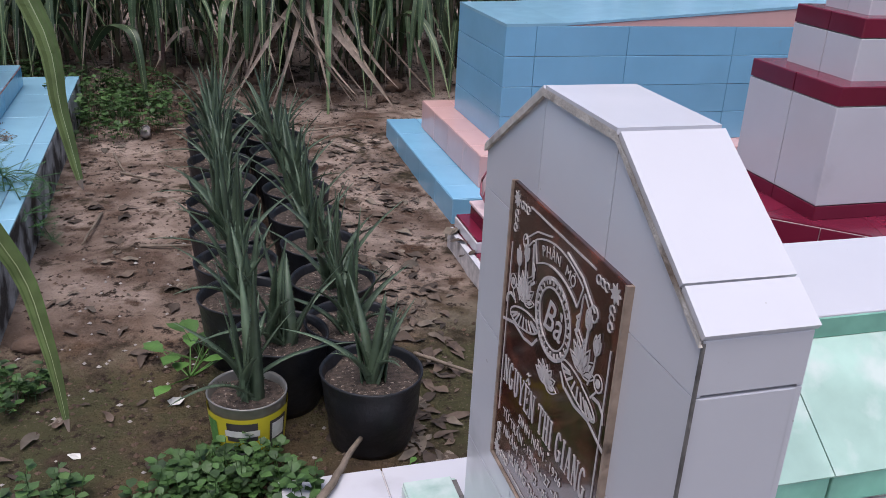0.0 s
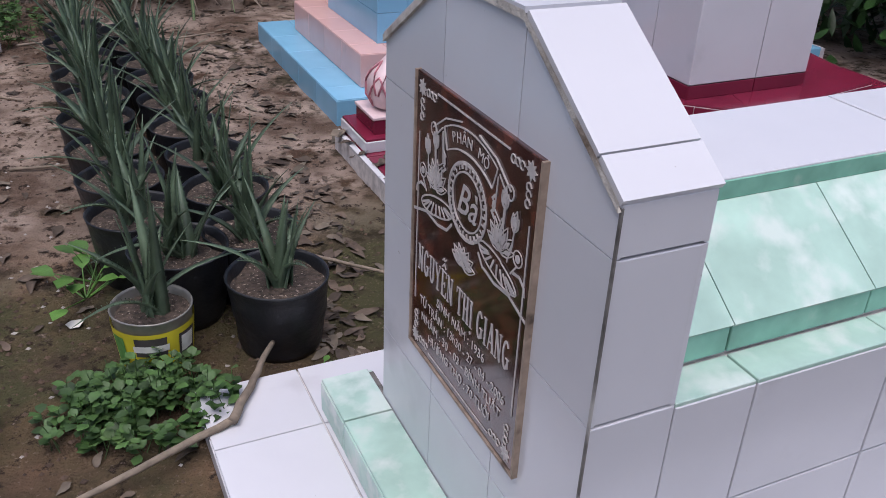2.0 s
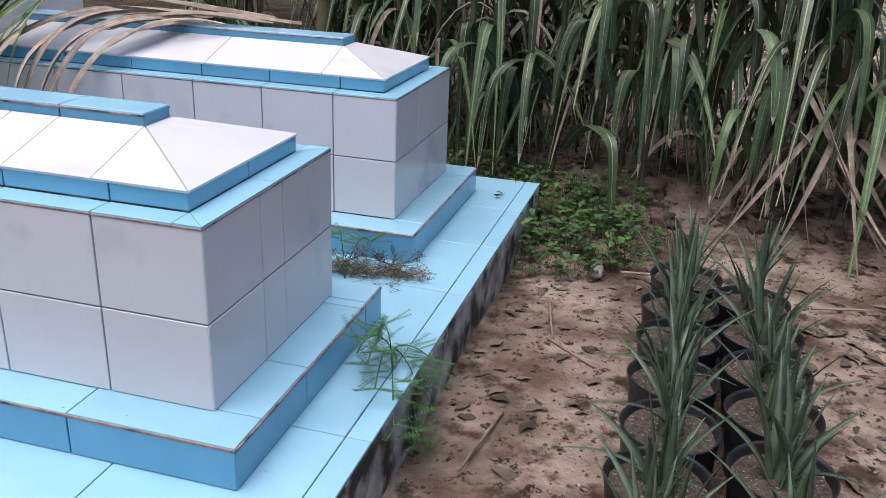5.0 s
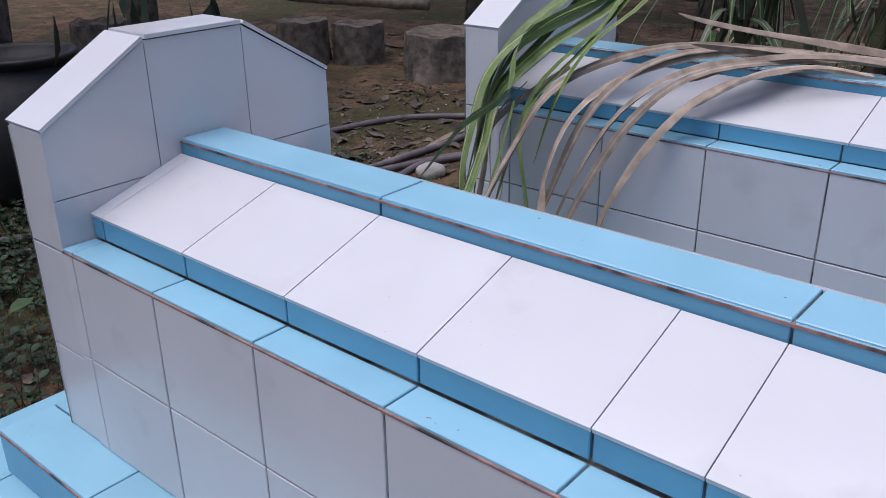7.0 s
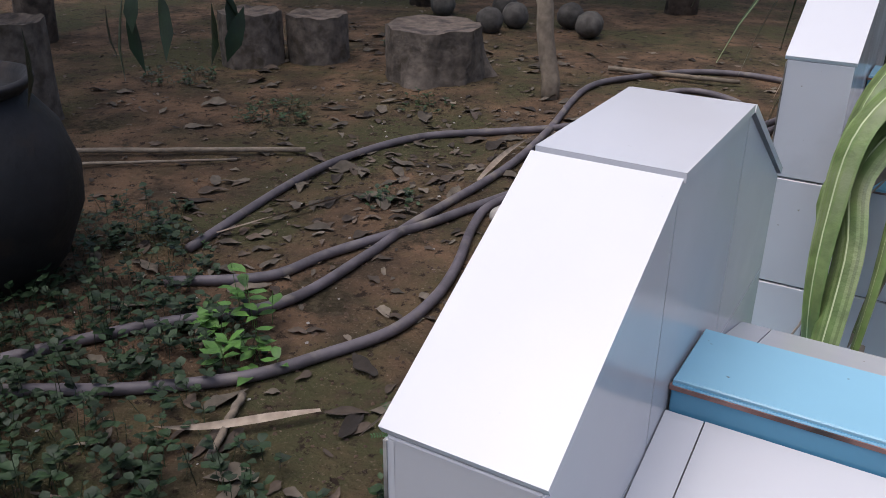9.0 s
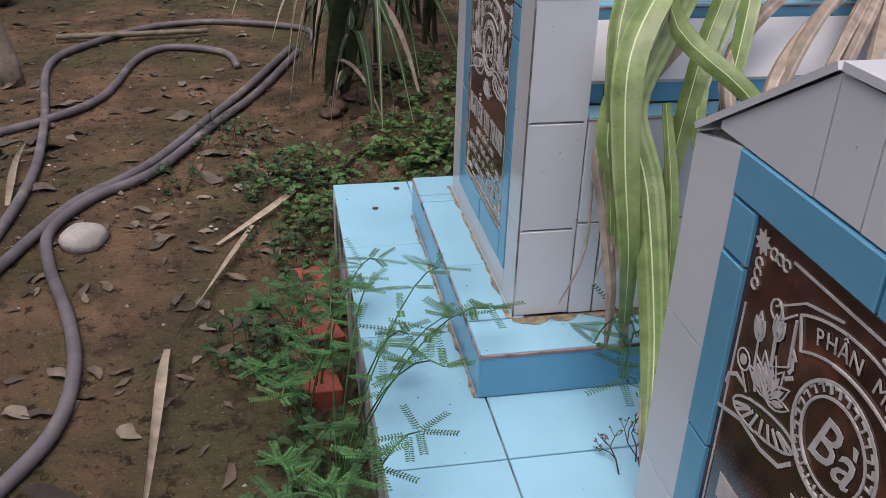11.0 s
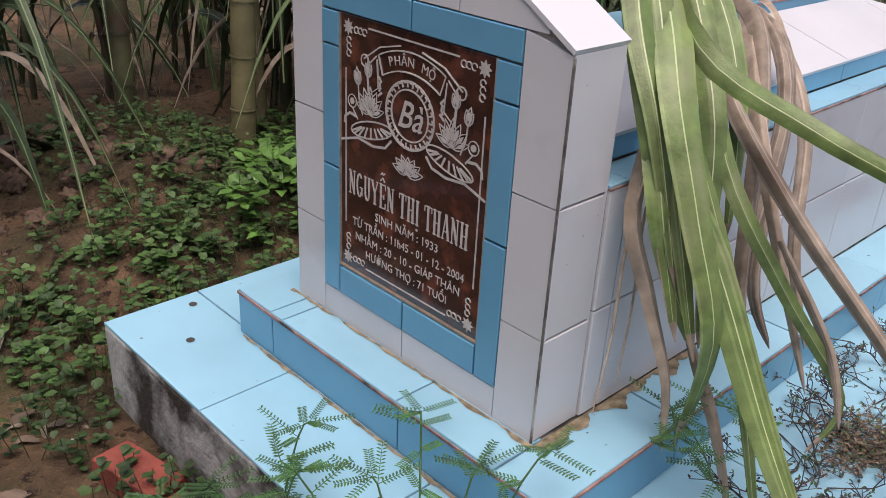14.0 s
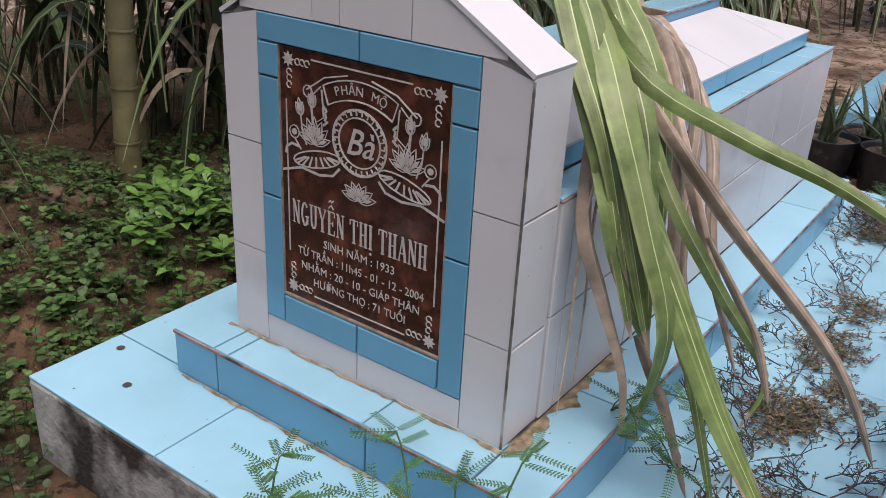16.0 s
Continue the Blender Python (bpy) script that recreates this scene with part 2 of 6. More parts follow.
def raw(name, verts, faces, mats, parent=None, label="", smooth=False, idx=None):
    me = bpy.data.meshes.new(name)
    me.from_pydata(verts, [], faces)
    for mm in (mats if isinstance(mats, (list, tuple)) else [mats]):
        me.materials.append(M[mm])
    if smooth:
        me.polygons.foreach_set("use_smooth", [True] * len(me.polygons))
    if idx:
        me.polygons.foreach_set("material_index", idx)
    me.update()
    ob = new(name, me)
    if parent:
        ob.parent = parent
    if label:
        tagged(ob, label)
    return ob


def thing(name, label, category, group="", kind="", at=(0, 0, 0)):
    ob = new(name)
    ob.empty_display_size = 0.1
    ob.location = at
    return tagged(ob, label, category, group, kind)


def box(bm, x0, y0, z0, x1, y1, z1, bevel=0.0):
    vs = [bm.verts.new(p) for p in ((x0, y0, z0), (x1, y0, z0), (x1, y1, z0), (x0, y1, z0), (x0, y0, z1), (x1, y0, z1), (x1, y1, z1), (x0, y1, z1))]
    fs = [bm.faces.new([vs[i] for i in q]) for q in ((3, 2, 1, 0), (4, 5, 6, 7), (0, 1, 5, 4), (1, 2, 6, 5), (2, 3, 7, 6), (3, 0, 4, 7))]
    if bevel:
        es = list({e for f in fs for e in f.edges})
        bmesh.ops.bevel(bm, geom=es, offset=bevel, segments=2, affect='EDGES', profile=0.5)
    return bm


def box_part(name, c, mat, parent=None, label="", bevel=0.0):
    return part(name, box(bmesh.new(), *c, bevel), mat, parent, label)


def prism(pts, axis, a, c):
    """A closed outline (in the two other axes) pushed out along an axis from a to c."""
    bm = bmesh.new()
    def place(p, w):
        return {"x": (w, p[0], p[1]), "y": (p[0], w, p[1]), "z": (p[0], p[1], w)}[axis]
    va = [bm.verts.new(place(p, a)) for p in pts]
    vb = [bm.verts.new(place(p, c)) for p in pts]
    bm.faces.new(va[::-1])
    bm.faces.new(vb)
    for i in range(len(pts)):
        j = (i + 1) % len(pts)
        bm.faces.new((va[i], va[j], vb[j], vb[i]))
    bmesh.ops.recalc_face_normals(bm, faces=bm.faces)
    return bm


TILES = {}


def tile(parent, corner, u, v, w, h, mat, thick=0.008, gap=0.0045, name="tile"):
    """One tile: its lower corner, its two directions, its size; it stands proud along u x v."""
    key = (round(w, 3), round(h, 3), mat, thick, gap)
    if key not in TILES:
        bm = bmesh.new()
        g, e = gap / 2, 0.0015
        z1 = thick
        lo = [bm.verts.new(p) for p in ((g, g, 0), (w - g, g, 0), (w - g, h - g, 0), (g, h - g, 0))]
        mi = [bm.verts.new(p) for p in ((g, g, z1 - e), (w - g, g, z1 - e), (w - g, h - g, z1 - e), (g, h - g, z1 - e))]
        hi = [bm.verts.new(p) for p in ((g + e, g + e, z1), (w - g - e, g + e, z1), (w - g - e, h - g - e, z1), (g + e, h - g - e, z1))]
        bm.faces.new(hi)
        for i in range(4):
            j = (i + 1) % 4
            bm.faces.new((lo[i], lo[j], mi[j], mi[i]))
            bm.faces.new((mi[i], mi[j], hi[j], hi[i]))
        TILES[key] = to_mesh(name, bm, mat)
    u, v = Vector(u).normalized(), Vector(v).normalized()
    nrm = u.cross(v)
    m = Matrix((u, v, nrm)).transposed().to_4x4()
    # tiny unevenness of laying
    m = Matrix.Translation(Vector(corner) + nrm * random.uniform(-0.0008, 0.0008)) @ m
    ob = new(name, TILES[key])
    ob.parent = parent
    ob.matrix_local = m
    return ob


def tile_grid(parent, corner, u, v, us, vs, mat, thick=0.008, gap=0.0045):
    u, v = Vector(u).normalized(), Vector(v).normalized()
    for a, c in zip(us, us[1:]):
        for d, e in zip(vs, vs[1:]):
            tile(parent, Vector(corner) + u * a + v * d, u, v, c - a, e - d, mat, thick, gap)


def steps(a, c, s, first=0.0):
    """Joint positions from a to c every s, the first one after `first`."""
    out = [a]
    x = a + (first or s)
    while x < c - 0.02:
        out.append(x)
        x += s
    return out + [c]


def poly_tile(parent, pts, mat, thick=0.008, name="tile"):
    """A tile of any flat outline, given counter-clockwise seen from outside."""
    pts = [Vector(p) for p in pts]
    nrm = (pts[1] - pts[0]).cross(pts[2] - pts[0]).normalized()
    cen = sum(pts, Vector()) / len(pts)
    ins = [p + (cen - p).normalized() * 0.0017 for p in pts]
    vs = [tuple(p) for p in ins] + [tuple(p + nrm * thick) for p in ins]
    k = len(pts)
    fs = [tuple(range(k, 2 * k))] + [(i, (i + 1) % k, k + (i + 1) % k, k + i) for i in range(k)]
    return raw(name, vs, fs, mat, parent)


def ground_z(x, y):
    z = 0.02 * noise.noise((x * 0.9, y * 0.9, 0)) + 0.008 * noise.noise((x * 4, y * 4, 3)) + 0.005 * noise.noise((x * 11, y * 11, 7)) + 0.004 * noise.noise((x * 24, y * 24, 11))
    bank = max(0.0, min(1.0, (y - 3.1 - 0.25 * noise.noise((x * 0.8, 0, 5))) / 0.6)) * max(0.0, min(1.0, (x + 2.9) / 0.5)) * max(0.0, min(1.0, (6.2 - y) / 1.5))
    return z + 0.13 * bank * (1 + 0.9 * noise.noise((x * 3.0, y * 3.0, 9)))


# ---- ground ----
def axis_cuts(lo, a, b, hi, fine, coarse):
    out, x = [], lo
    while x < hi:
        out.append(x)
        x += fine if a <= x < b else coarse * (1 + 0.6 * max(a - x, x - b, 0))
    return out + [hi]


def ground():
    xs = axis_cuts(-120, -7, 3, 120, 0.035, 0.3)
    ys = axis_cuts(-120, -2, 6.5, 140, 0.035, 0.3)
    verts = [(x, y, ground_z(x, y)) for y in ys for x in xs]
    k = len(xs)
    faces = [(j * k + i, j * k + i + 1, (j + 1) * k + i + 1, (j + 1) * k + i) for j in range(len(ys) - 1) for i in range(k - 1)]
    return tagged(raw("ground", verts, faces, "soil", smooth=True), "bare brown earth with dry leaves and moss", "ground", kind="structure")


ground()

# ---- shared platform of the two blue and white graves ----
PZ = 0.232
plat = thing("tomb_platform", "light blue tiled platform with a stained concrete side", "platform")
box_part("platform_body", (-2.815, 0.0, -0.06, 0.02, 2.99, PZ - 0.008), "stained_concrete", plat, "weathered concrete stained black", bevel=0.008)
tile_grid(plat, (-2.815, 0.0, PZ - 0.008), (1, 0, 0), (0, 1, 0), steps(0, 2.835, 0.5, 0.26), steps(0, 2.99, 0.49, 0.56), "blue_tile", gap=0.004)


for hx, hy in ((-2.69, 2.78), (-2.60, 2.93)):
    bm = bmesh.new()
    bmesh.ops.create_circle(bm, cap_ends=True, segments=12, radius=0.011)
    ob = part("drain_hole", bm, "label_dark", plat, "small dark drain hole")
    ob.location = (hx, hy, PZ + .0018)


def engraved(parent, text, u, v, size, place, width=0.0, lean=0.0, bold=0.0):
    """One line of engraved writing, centred at (u, v) on the plaque."""
    cu = bpy.data.curves.new("inscription", 'FONT')
    cu.body = text
    cu.size = size
    cu.align_x = 'CENTER'
    cu.shear = lean
    cu.offset = bold
    cu.resolution_u = 2
    cu.extrude = 0.0004
    tmp = bpy.data.objects.new("inscription_source", cu)
    scene.collection.objects.link(tmp)
    dg = bpy.context.evaluated_depsgraph_get()
    me = bpy.data.meshes.new_from_object(tmp.evaluated_get(dg))
    bpy.data.objects.remove(tmp)
    me.materials.clear()
    me.materials.append(M["engraving"])
    xs = [q.co.x for q in me.vertices]
    s = width / (max(xs) - min(xs)) if width else 1.0
    ob = new("inscription", me)
    ob.parent = parent
    ob.matrix_local = place @ Matrix.Translation((u, v, 0.0012)) @ Matrix.Diagonal((s, 1, 1, 1))
    return ob


def flat_shapes(name, polys, parent, place, label=""):
    """Thin raised shapes from outlines in the plaque's plane."""
    vs, fs = [], []
    for j, p in enumerate(polys):
        k = len(vs)
        top = 0.0010 + 0.00006 * (j % 30)
        m = len(p)
        vs += [(x, y, 0.0) for x, y in p] + [(x, y, top) for x, y in p]
        fs.append(tuple(range(k + m, k + 2 * m)))
        fs += [(k + i, k + (i + 1) % m, k + m + (i + 1) % m, k + m + i) for i in range(m)]
    ob = raw(name, vs, fs, "engraving", parent, label)
    ob.matrix_local = place
    return ob


def petal(cx, cy, ang, length, width, curl=0.0):
    pts = []
    for s in (1, -1):
        ts = [0, 0.2, 0.45, 0.7, 0.88, 1.0] if s > 0 else [0.88, 0.7, 0.45, 0.2]
        for t in ts:
            w = s * width * math.sin(math.pi * t ** 0.8) * 0.5
            a = ang + curl * t
            pts.append((cx + math.cos(a) * length * t - math.sin(a) * w, cy + math.sin(a) * length * t + math.cos(a) * w))
    return pts


def stroke(pts, w):
    left, right = [], []
    for i, p in enumerate(pts):
        a, c = pts[max(0, i - 1)], pts[min(len(pts) - 1, i + 1)]
        d = math.hypot(c[0] - a[0], c[1] - a[1]) or 1
        nx, ny = -(c[1] - a[1]) / d, (c[0] - a[0]) / d
        left.append((p[0] + nx * w / 2, p[1] + ny * w / 2))
        right.append((p[0] - nx * w / 2, p[1] - ny * w / 2))
    return [[left[i], right[i], right[i + 1], left[i + 1]] for i in range(len(pts) - 1)]


def arc(cx, cy, r, a0, a1, n=16, ry=None):
    return [(cx + r * math.cos(radians(a0 + (a1 - a0) * i / n)), cy + (ry or r) * math.sin(radians(a0 + (a1 - a0) * i / n))) for i in range(n + 1)]


def lotus(cx, cy, s, side):
    """Flower on a broad leaf, with two buds, a curled leaf, a seed head and tendrils; side is the outer side."""
    out = []
    for a, ln, wd in ((90, .046, .017), (68, .044, .016), (112, .044, .016), (45, .042, .015), (135, .042, .015), (20, .038, .013), (160, .038, .013)):
        out.append(petal(cx, cy, radians(a), ln * s, wd * s))
    for dx, dy, tilt in ((0.004, 0.060, 90), (0.030, 0.042, 80)):
        x, y = cx + side * dx * s, cy + dy * s
        for da, ln in ((0, .030), (18, .024), (-18, .024)):
            out.append(petal(x, y, radians(tilt if side > 0 else 180 - tilt) + radians(da), ln * s, 0.011 * s))
        out += stroke([(x, y), (x - side * .002 * s, y - .022 * s), (x - side * .012 * s, y - .048 * s)], 0.0026 * s)
    # curled young leaf on the inner side
    for k in range(4):
        out += stroke([(cx - side * (.020 + .003 * k) * s, cy + (.036 + .008 * k) * s), (cx - side * (.030 - .003 * k) * s, cy + (.044 + .008 * k) * s)], 0.004 * s)
    out.append(arc(cx + side * .045 * s, cy + .012 * s, .011 * s, 0, 330, 10))
    out += stroke([(cx + side * .045 * s, cy + .002 * s), (cx + side * .030 * s, cy - .016 * s)], 0.0026 * s)
    # broad leaf seen from the side with veins
    lx, ly = cx - side * .004 * s, cy - .026 * s
    rim = [(lx + .052 * s * math.cos(radians(t)), ly + .015 * s * math.sin(radians(t)) - side * .2 * .052 * s * math.cos(radians(t))) for t in range(0, 361, 20)]
    out += stroke(rim, 0.0026 * s)
    for t in range(190, 360, 20):
        f, g = .5, .95
        cxx, syy = math.cos(radians(t)), math.sin(radians(t))
        out += stroke([(lx + .052 * s * cxx * f, ly + .004 * s - side * .2 * .052 * s * cxx * f), (lx + .052 * s * cxx * g, ly + .015 * s * syy - side * .2 * .052 * s * cxx * g)], 0.0036 * s)
    out += stroke([(cx + side * x * s, cy + y * s) for x, y in ((-.055, -.030), (-.040, -.046), (-.01, -.052), (.03, -.048), (.075, -.062))], 0.0042 * s)
    out += stroke([(cx + side * x * s, cy + y * s) for x, y in ((.035, -.012), (.052, -.010), (.064, -.018), (.066, -.030))], 0.0045 * s)
    return out


def serif_line(parent, text, up, height, width, place):
    """Condensed serif capitals cut stroke by stroke, centred on the plaque."""
    tk, th = .24, .07
    def stem(x):
        return [(x, 0, x, 1, tk), (x - .22, .03, x + .22, .03, th), (x - .22, .97, x + .22, .97, th)]
    bow = [(.5 + .36 * math.cos(radians(a)), .5 + .47 * math.sin(radians(a))) for a in range(40, 331, 29)]
    cup = [(.22, .97)] + [(.5 + .28 * math.cos(radians(a)), .3 + .27 * math.sin(radians(a))) for a in range(180, 361, 30)] + [(.78, .97)]
    def chain(p, t):
        return [(*a, *c, t) for a, c in zip(p, p[1:])]
    glyphs = {
        "N": [(.18, 0, .18, 1, th * 1.6), (.82, 0, .82, 1, th * 1.6), (.2, .97, .8, .03, tk), (0, .97, .3, .97, th), (0, .03, .36, .03, th), (.64, .97, 1, .97, th)],
        "G": chain(bow, tk * .8) + [(.82, .1, .82, .42, tk * .8), (.55, .42, 1, .42, th)],
        "U": chain(cup, tk * .8) + [(0, .97, .44, .97, th), (.6, .97, 1, .97, th)],
        "Y": [(.1, .97, .5, .45, tk * .8), (.9, .97, .5, .45, th * 1.6), (.5, 0, .5, .48, tk), (0, .97, .3, .97, th), (.7, .97, 1, .97, th), (.28, .03, .72, .03, th)],
        "E": stem(.25) + [(.25, .97, .9, .97, th * 1.3), (.25, .5, .7, .5, th * 1.3), (.25, .03, .9, .03, th * 1.3), (.9, .97, .9, .78, th), (.9, .03, .9, .24, th), (.7, .4, .7, .6, th)],
        "T": stem(.5)[:2] + [(.05, .96, .95, .96, th * 1.4), (.05, .96, .05, .76, th), (.95, .96, .95, .76, th)],
        "H": stem(.22) + stem(.78) + [(.22, .5, .78, .5, th * 1.3)],
        "I": stem(.5),
        "A": [(.14, .03, .5, 1, th * 1.6), (.86, .03, .5, 1, tk), (.26, .33, .74, .33, th * 1.3), (0, .03, .3, .03, th), (.66, .03, 1, .03, th)],
    }
    adv = {"I": .62, " ": .55}
    total = sum(adv.get(c, 1.12) for c in text)
    w = width / total
    x = -width / 2
    for ch in text:
        base = {"Ễ": "E", "Ị": "I"}.get(ch, ch)
        a = adv.get(base, 1.12)
        if base != " ":
            polys = []
            off = x + (a - 1.0) / 2 * w
            for x0, y0, x1, y1, t in glyphs[base]:
                polys += stroke([(off + x0 * w, up + y0 * height), (off + x1 * w, up + y1 * height)], t * w)
            if ch == "Ễ":
                polys += stroke([(off + .2 * w, up + 1.1 * height), (off + .5 * w, up + 1.25 * height), (off + .8 * w, up + 1.1 * height)], .12 * w)
                polys += stroke([(off + .2 * w, up + 1.34 * height), (off + .4 * w, up + 1.44 * height), (off + .6 * w, up + 1.36 * height), (off + .8 * w, up + 1.46 * height)], .1 * w)
            if ch == "Ị":
                polys.append(arc(off + .5 * w, up - .17 * height, .13 * w, 0, 330, 10))
            flat_shapes("inscription", polys, parent, place)
        x += a * w


def corner_flower(cx, cy, sx, sy):
    out = [petal(cx, cy, radians(a), 0.016, 0.007) for a in range(0, 360, 45)]
    for k in (1, 2, 3):
        out += stroke(arc(cx + sx * (0.012 + 0.013 * k), cy + 0.002 * sy, 0.0065, 0, 300, 8), 0.002)
        out += stroke(arc(cx + 0.002 * sx, cy + sy * (0.012 + 0.013 * k), 0.0065, 0, 300, 8), 0.002)
    return out


def plaque(parent, x, yc, z0, lines, w=0.424, h=0.552, honorific="Bà"):
    """Polished granite plaque facing west with its engraving; lines: (text, height up, size, width)."""
    slab = box_part("plaque", (x, yc - w / 2, z0, x + 0.02, yc + w / 2, z0 + h), ["granite"], parent, "polished red-brown granite plaque with white engraving", bevel=0.002)
    place = Matrix.Translation((x - 0.0004, yc, z0)) @ Matrix(((0, 0, -1, 0), (-1, 0, 0, 0), (0, 1, 0, 0), (0, 0, 0, 1)))
    shapes = []
    e = 0.017
    a, c, d, f = -w / 2 + e, w / 2 - e, e, h - e
    for p, q in (((a, d + .09), (a, f - .09)), ((c, d + .09), (c, f - .09)), ((a + .07, f), (c - .07, f)), ((a + .07, d), (c - .07, d))):
        shapes += stroke([p, q], 0.0032)
    flat_shapes("border_line", shapes, slab, place)
    for sx in (1, -1):
        for sy in (1, -1):
            flat_shapes("corner_ornament", corner_flower((a + 0.008) * sx, (d + 0.008) if sy > 0 else (f - 0.008), sx, sy), slab, place)
    # ribbon with the heading
    cy = h * 0.715 + 0.0
    cr = cy - 0.038
    rib = stroke(arc(0, cr - 0.04, 0.198, 62, 118, 18), 0.0026) + stroke(arc(0, cr - 0.04, 0.160, 60, 120, 18), 0.0026)
    for s in (1, -1):
        rib += stroke([(s * 0.093, cr + 0.135), (s * 0.080, cr + 0.098)], 0.0026)
        rib += stroke([(s * 0.10, cr + 0.13), (s * 0.128, cr + 0.105), (s * 0.122, cr + 0.05), (s * 0.092, cr + 0.07), (s * 0.097, cr + 0.125)], 0.0026)
        rib += stroke(arc(s * 0.135, cr + 0.115, 0.012, 0, 360, 10), 0.0024)
        rib += stroke([(s * 0.03, cr + 0.165), (s * 0.09, cr + 0.150), (s * 0.138, cr + 0.118)], 0.0026)
    flat_shapes("ribbon", rib, slab, place)
    for i, ch in enumerate("PHẦN MỘ"):
        ang = 90 + 18.5 - i * 6.2
        if ch != " ":
            g = place @ Matrix.Translation((0.171 * math.cos(radians(ang)), cr - 0.04 + 0.171 * math.sin(radians(ang)), 0)) @ Matrix.Rotation(radians(ang - 90), 4, 'Z')
            engraved(slab, ch, 0, 0, 0.026, g)
    ring = stroke(arc(0, cy, 0.068, 0, 360, 36, 0.066), 0.004) + stroke(arc(0, cy, 0.052, 0, 360, 36, 0.050), 0.003)
    for i in range(26):
        t = radians(i * 360 / 26)
        r0, r1 = 0.055, 0.0635
        ring += stroke([(r0 * math.cos(t), cy + r0 * math.sin(t)), (r1 * math.cos(t), cy + r1 * math.sin(t)), (r1 * math.cos(t + .13), cy + r1 * math.sin(t + .13))], 0.0028)
    flat_shapes("ring", ring, slab, place)
    engraved(slab, honorific, 0, cy - 0.026, 0.078, place, 0.07, 0.35, 0.0004)
    fl = lotus(-0.118, cy - 0.028, 1.22, -1) + lotus(0.118, cy - 0.028, 1.22, 1)
    for an, ln in ((90, .036), (62, .040), (118, .040), (35, .044), (145, .044), (12, .046), (168, .046)):
        fl.append(petal(0, cy - 0.118, radians(an), ln, 0.018))
    for j, q in enumerate(fl):
        mx_, my_ = sum(p[0] for p in q) / len(q), sum(p[1] for p in q) / len(q)
        inner = [(mx_ + (p[0] - mx_) * .5, my_ + (p[1] - my_) * .5) for p in q]
        ob = flat_shapes("lotus_petal", stroke(q + q[:1], 0.0020) + [inner] if len(q) > 4 else [q], slab, place)
        ob.matrix_local = place @ Matrix.Translation((0, 0, 0.00012 * (j % 12)))
    for text, up, size, wd in lines:
        if text == "-":
            flat_shapes("inscription", [[(-wd / 2, up), (wd / 2, up), (wd / 2, up + size * 0.6), (-wd / 2, up + size * 0.6)]], slab, place)
        elif size > .05:
            serif_line(slab, text, up, size, wd, place)
        else:
            engraved(slab, text, 0, up, size, place, wd)
    # worn gilt edge round the slab
    for c in ((x - 0.003, yc - w / 2 - 0.006, z0 - 0.006, x + 0.02, yc + w / 2 + 0.006, z0 - 0.0005), (x - 0.003, yc + w / 2 + 0.0005, z0, x + 0.02, yc + w / 2 + 0.006, z0 + h), (x - 0.003, yc - w / 2 - 0.006, z0, x + 0.02, yc - w / 2 - 0.0005, z0 + h)):
        box_part("plaque_edging", c, "gold_edge", slab)
    return slab


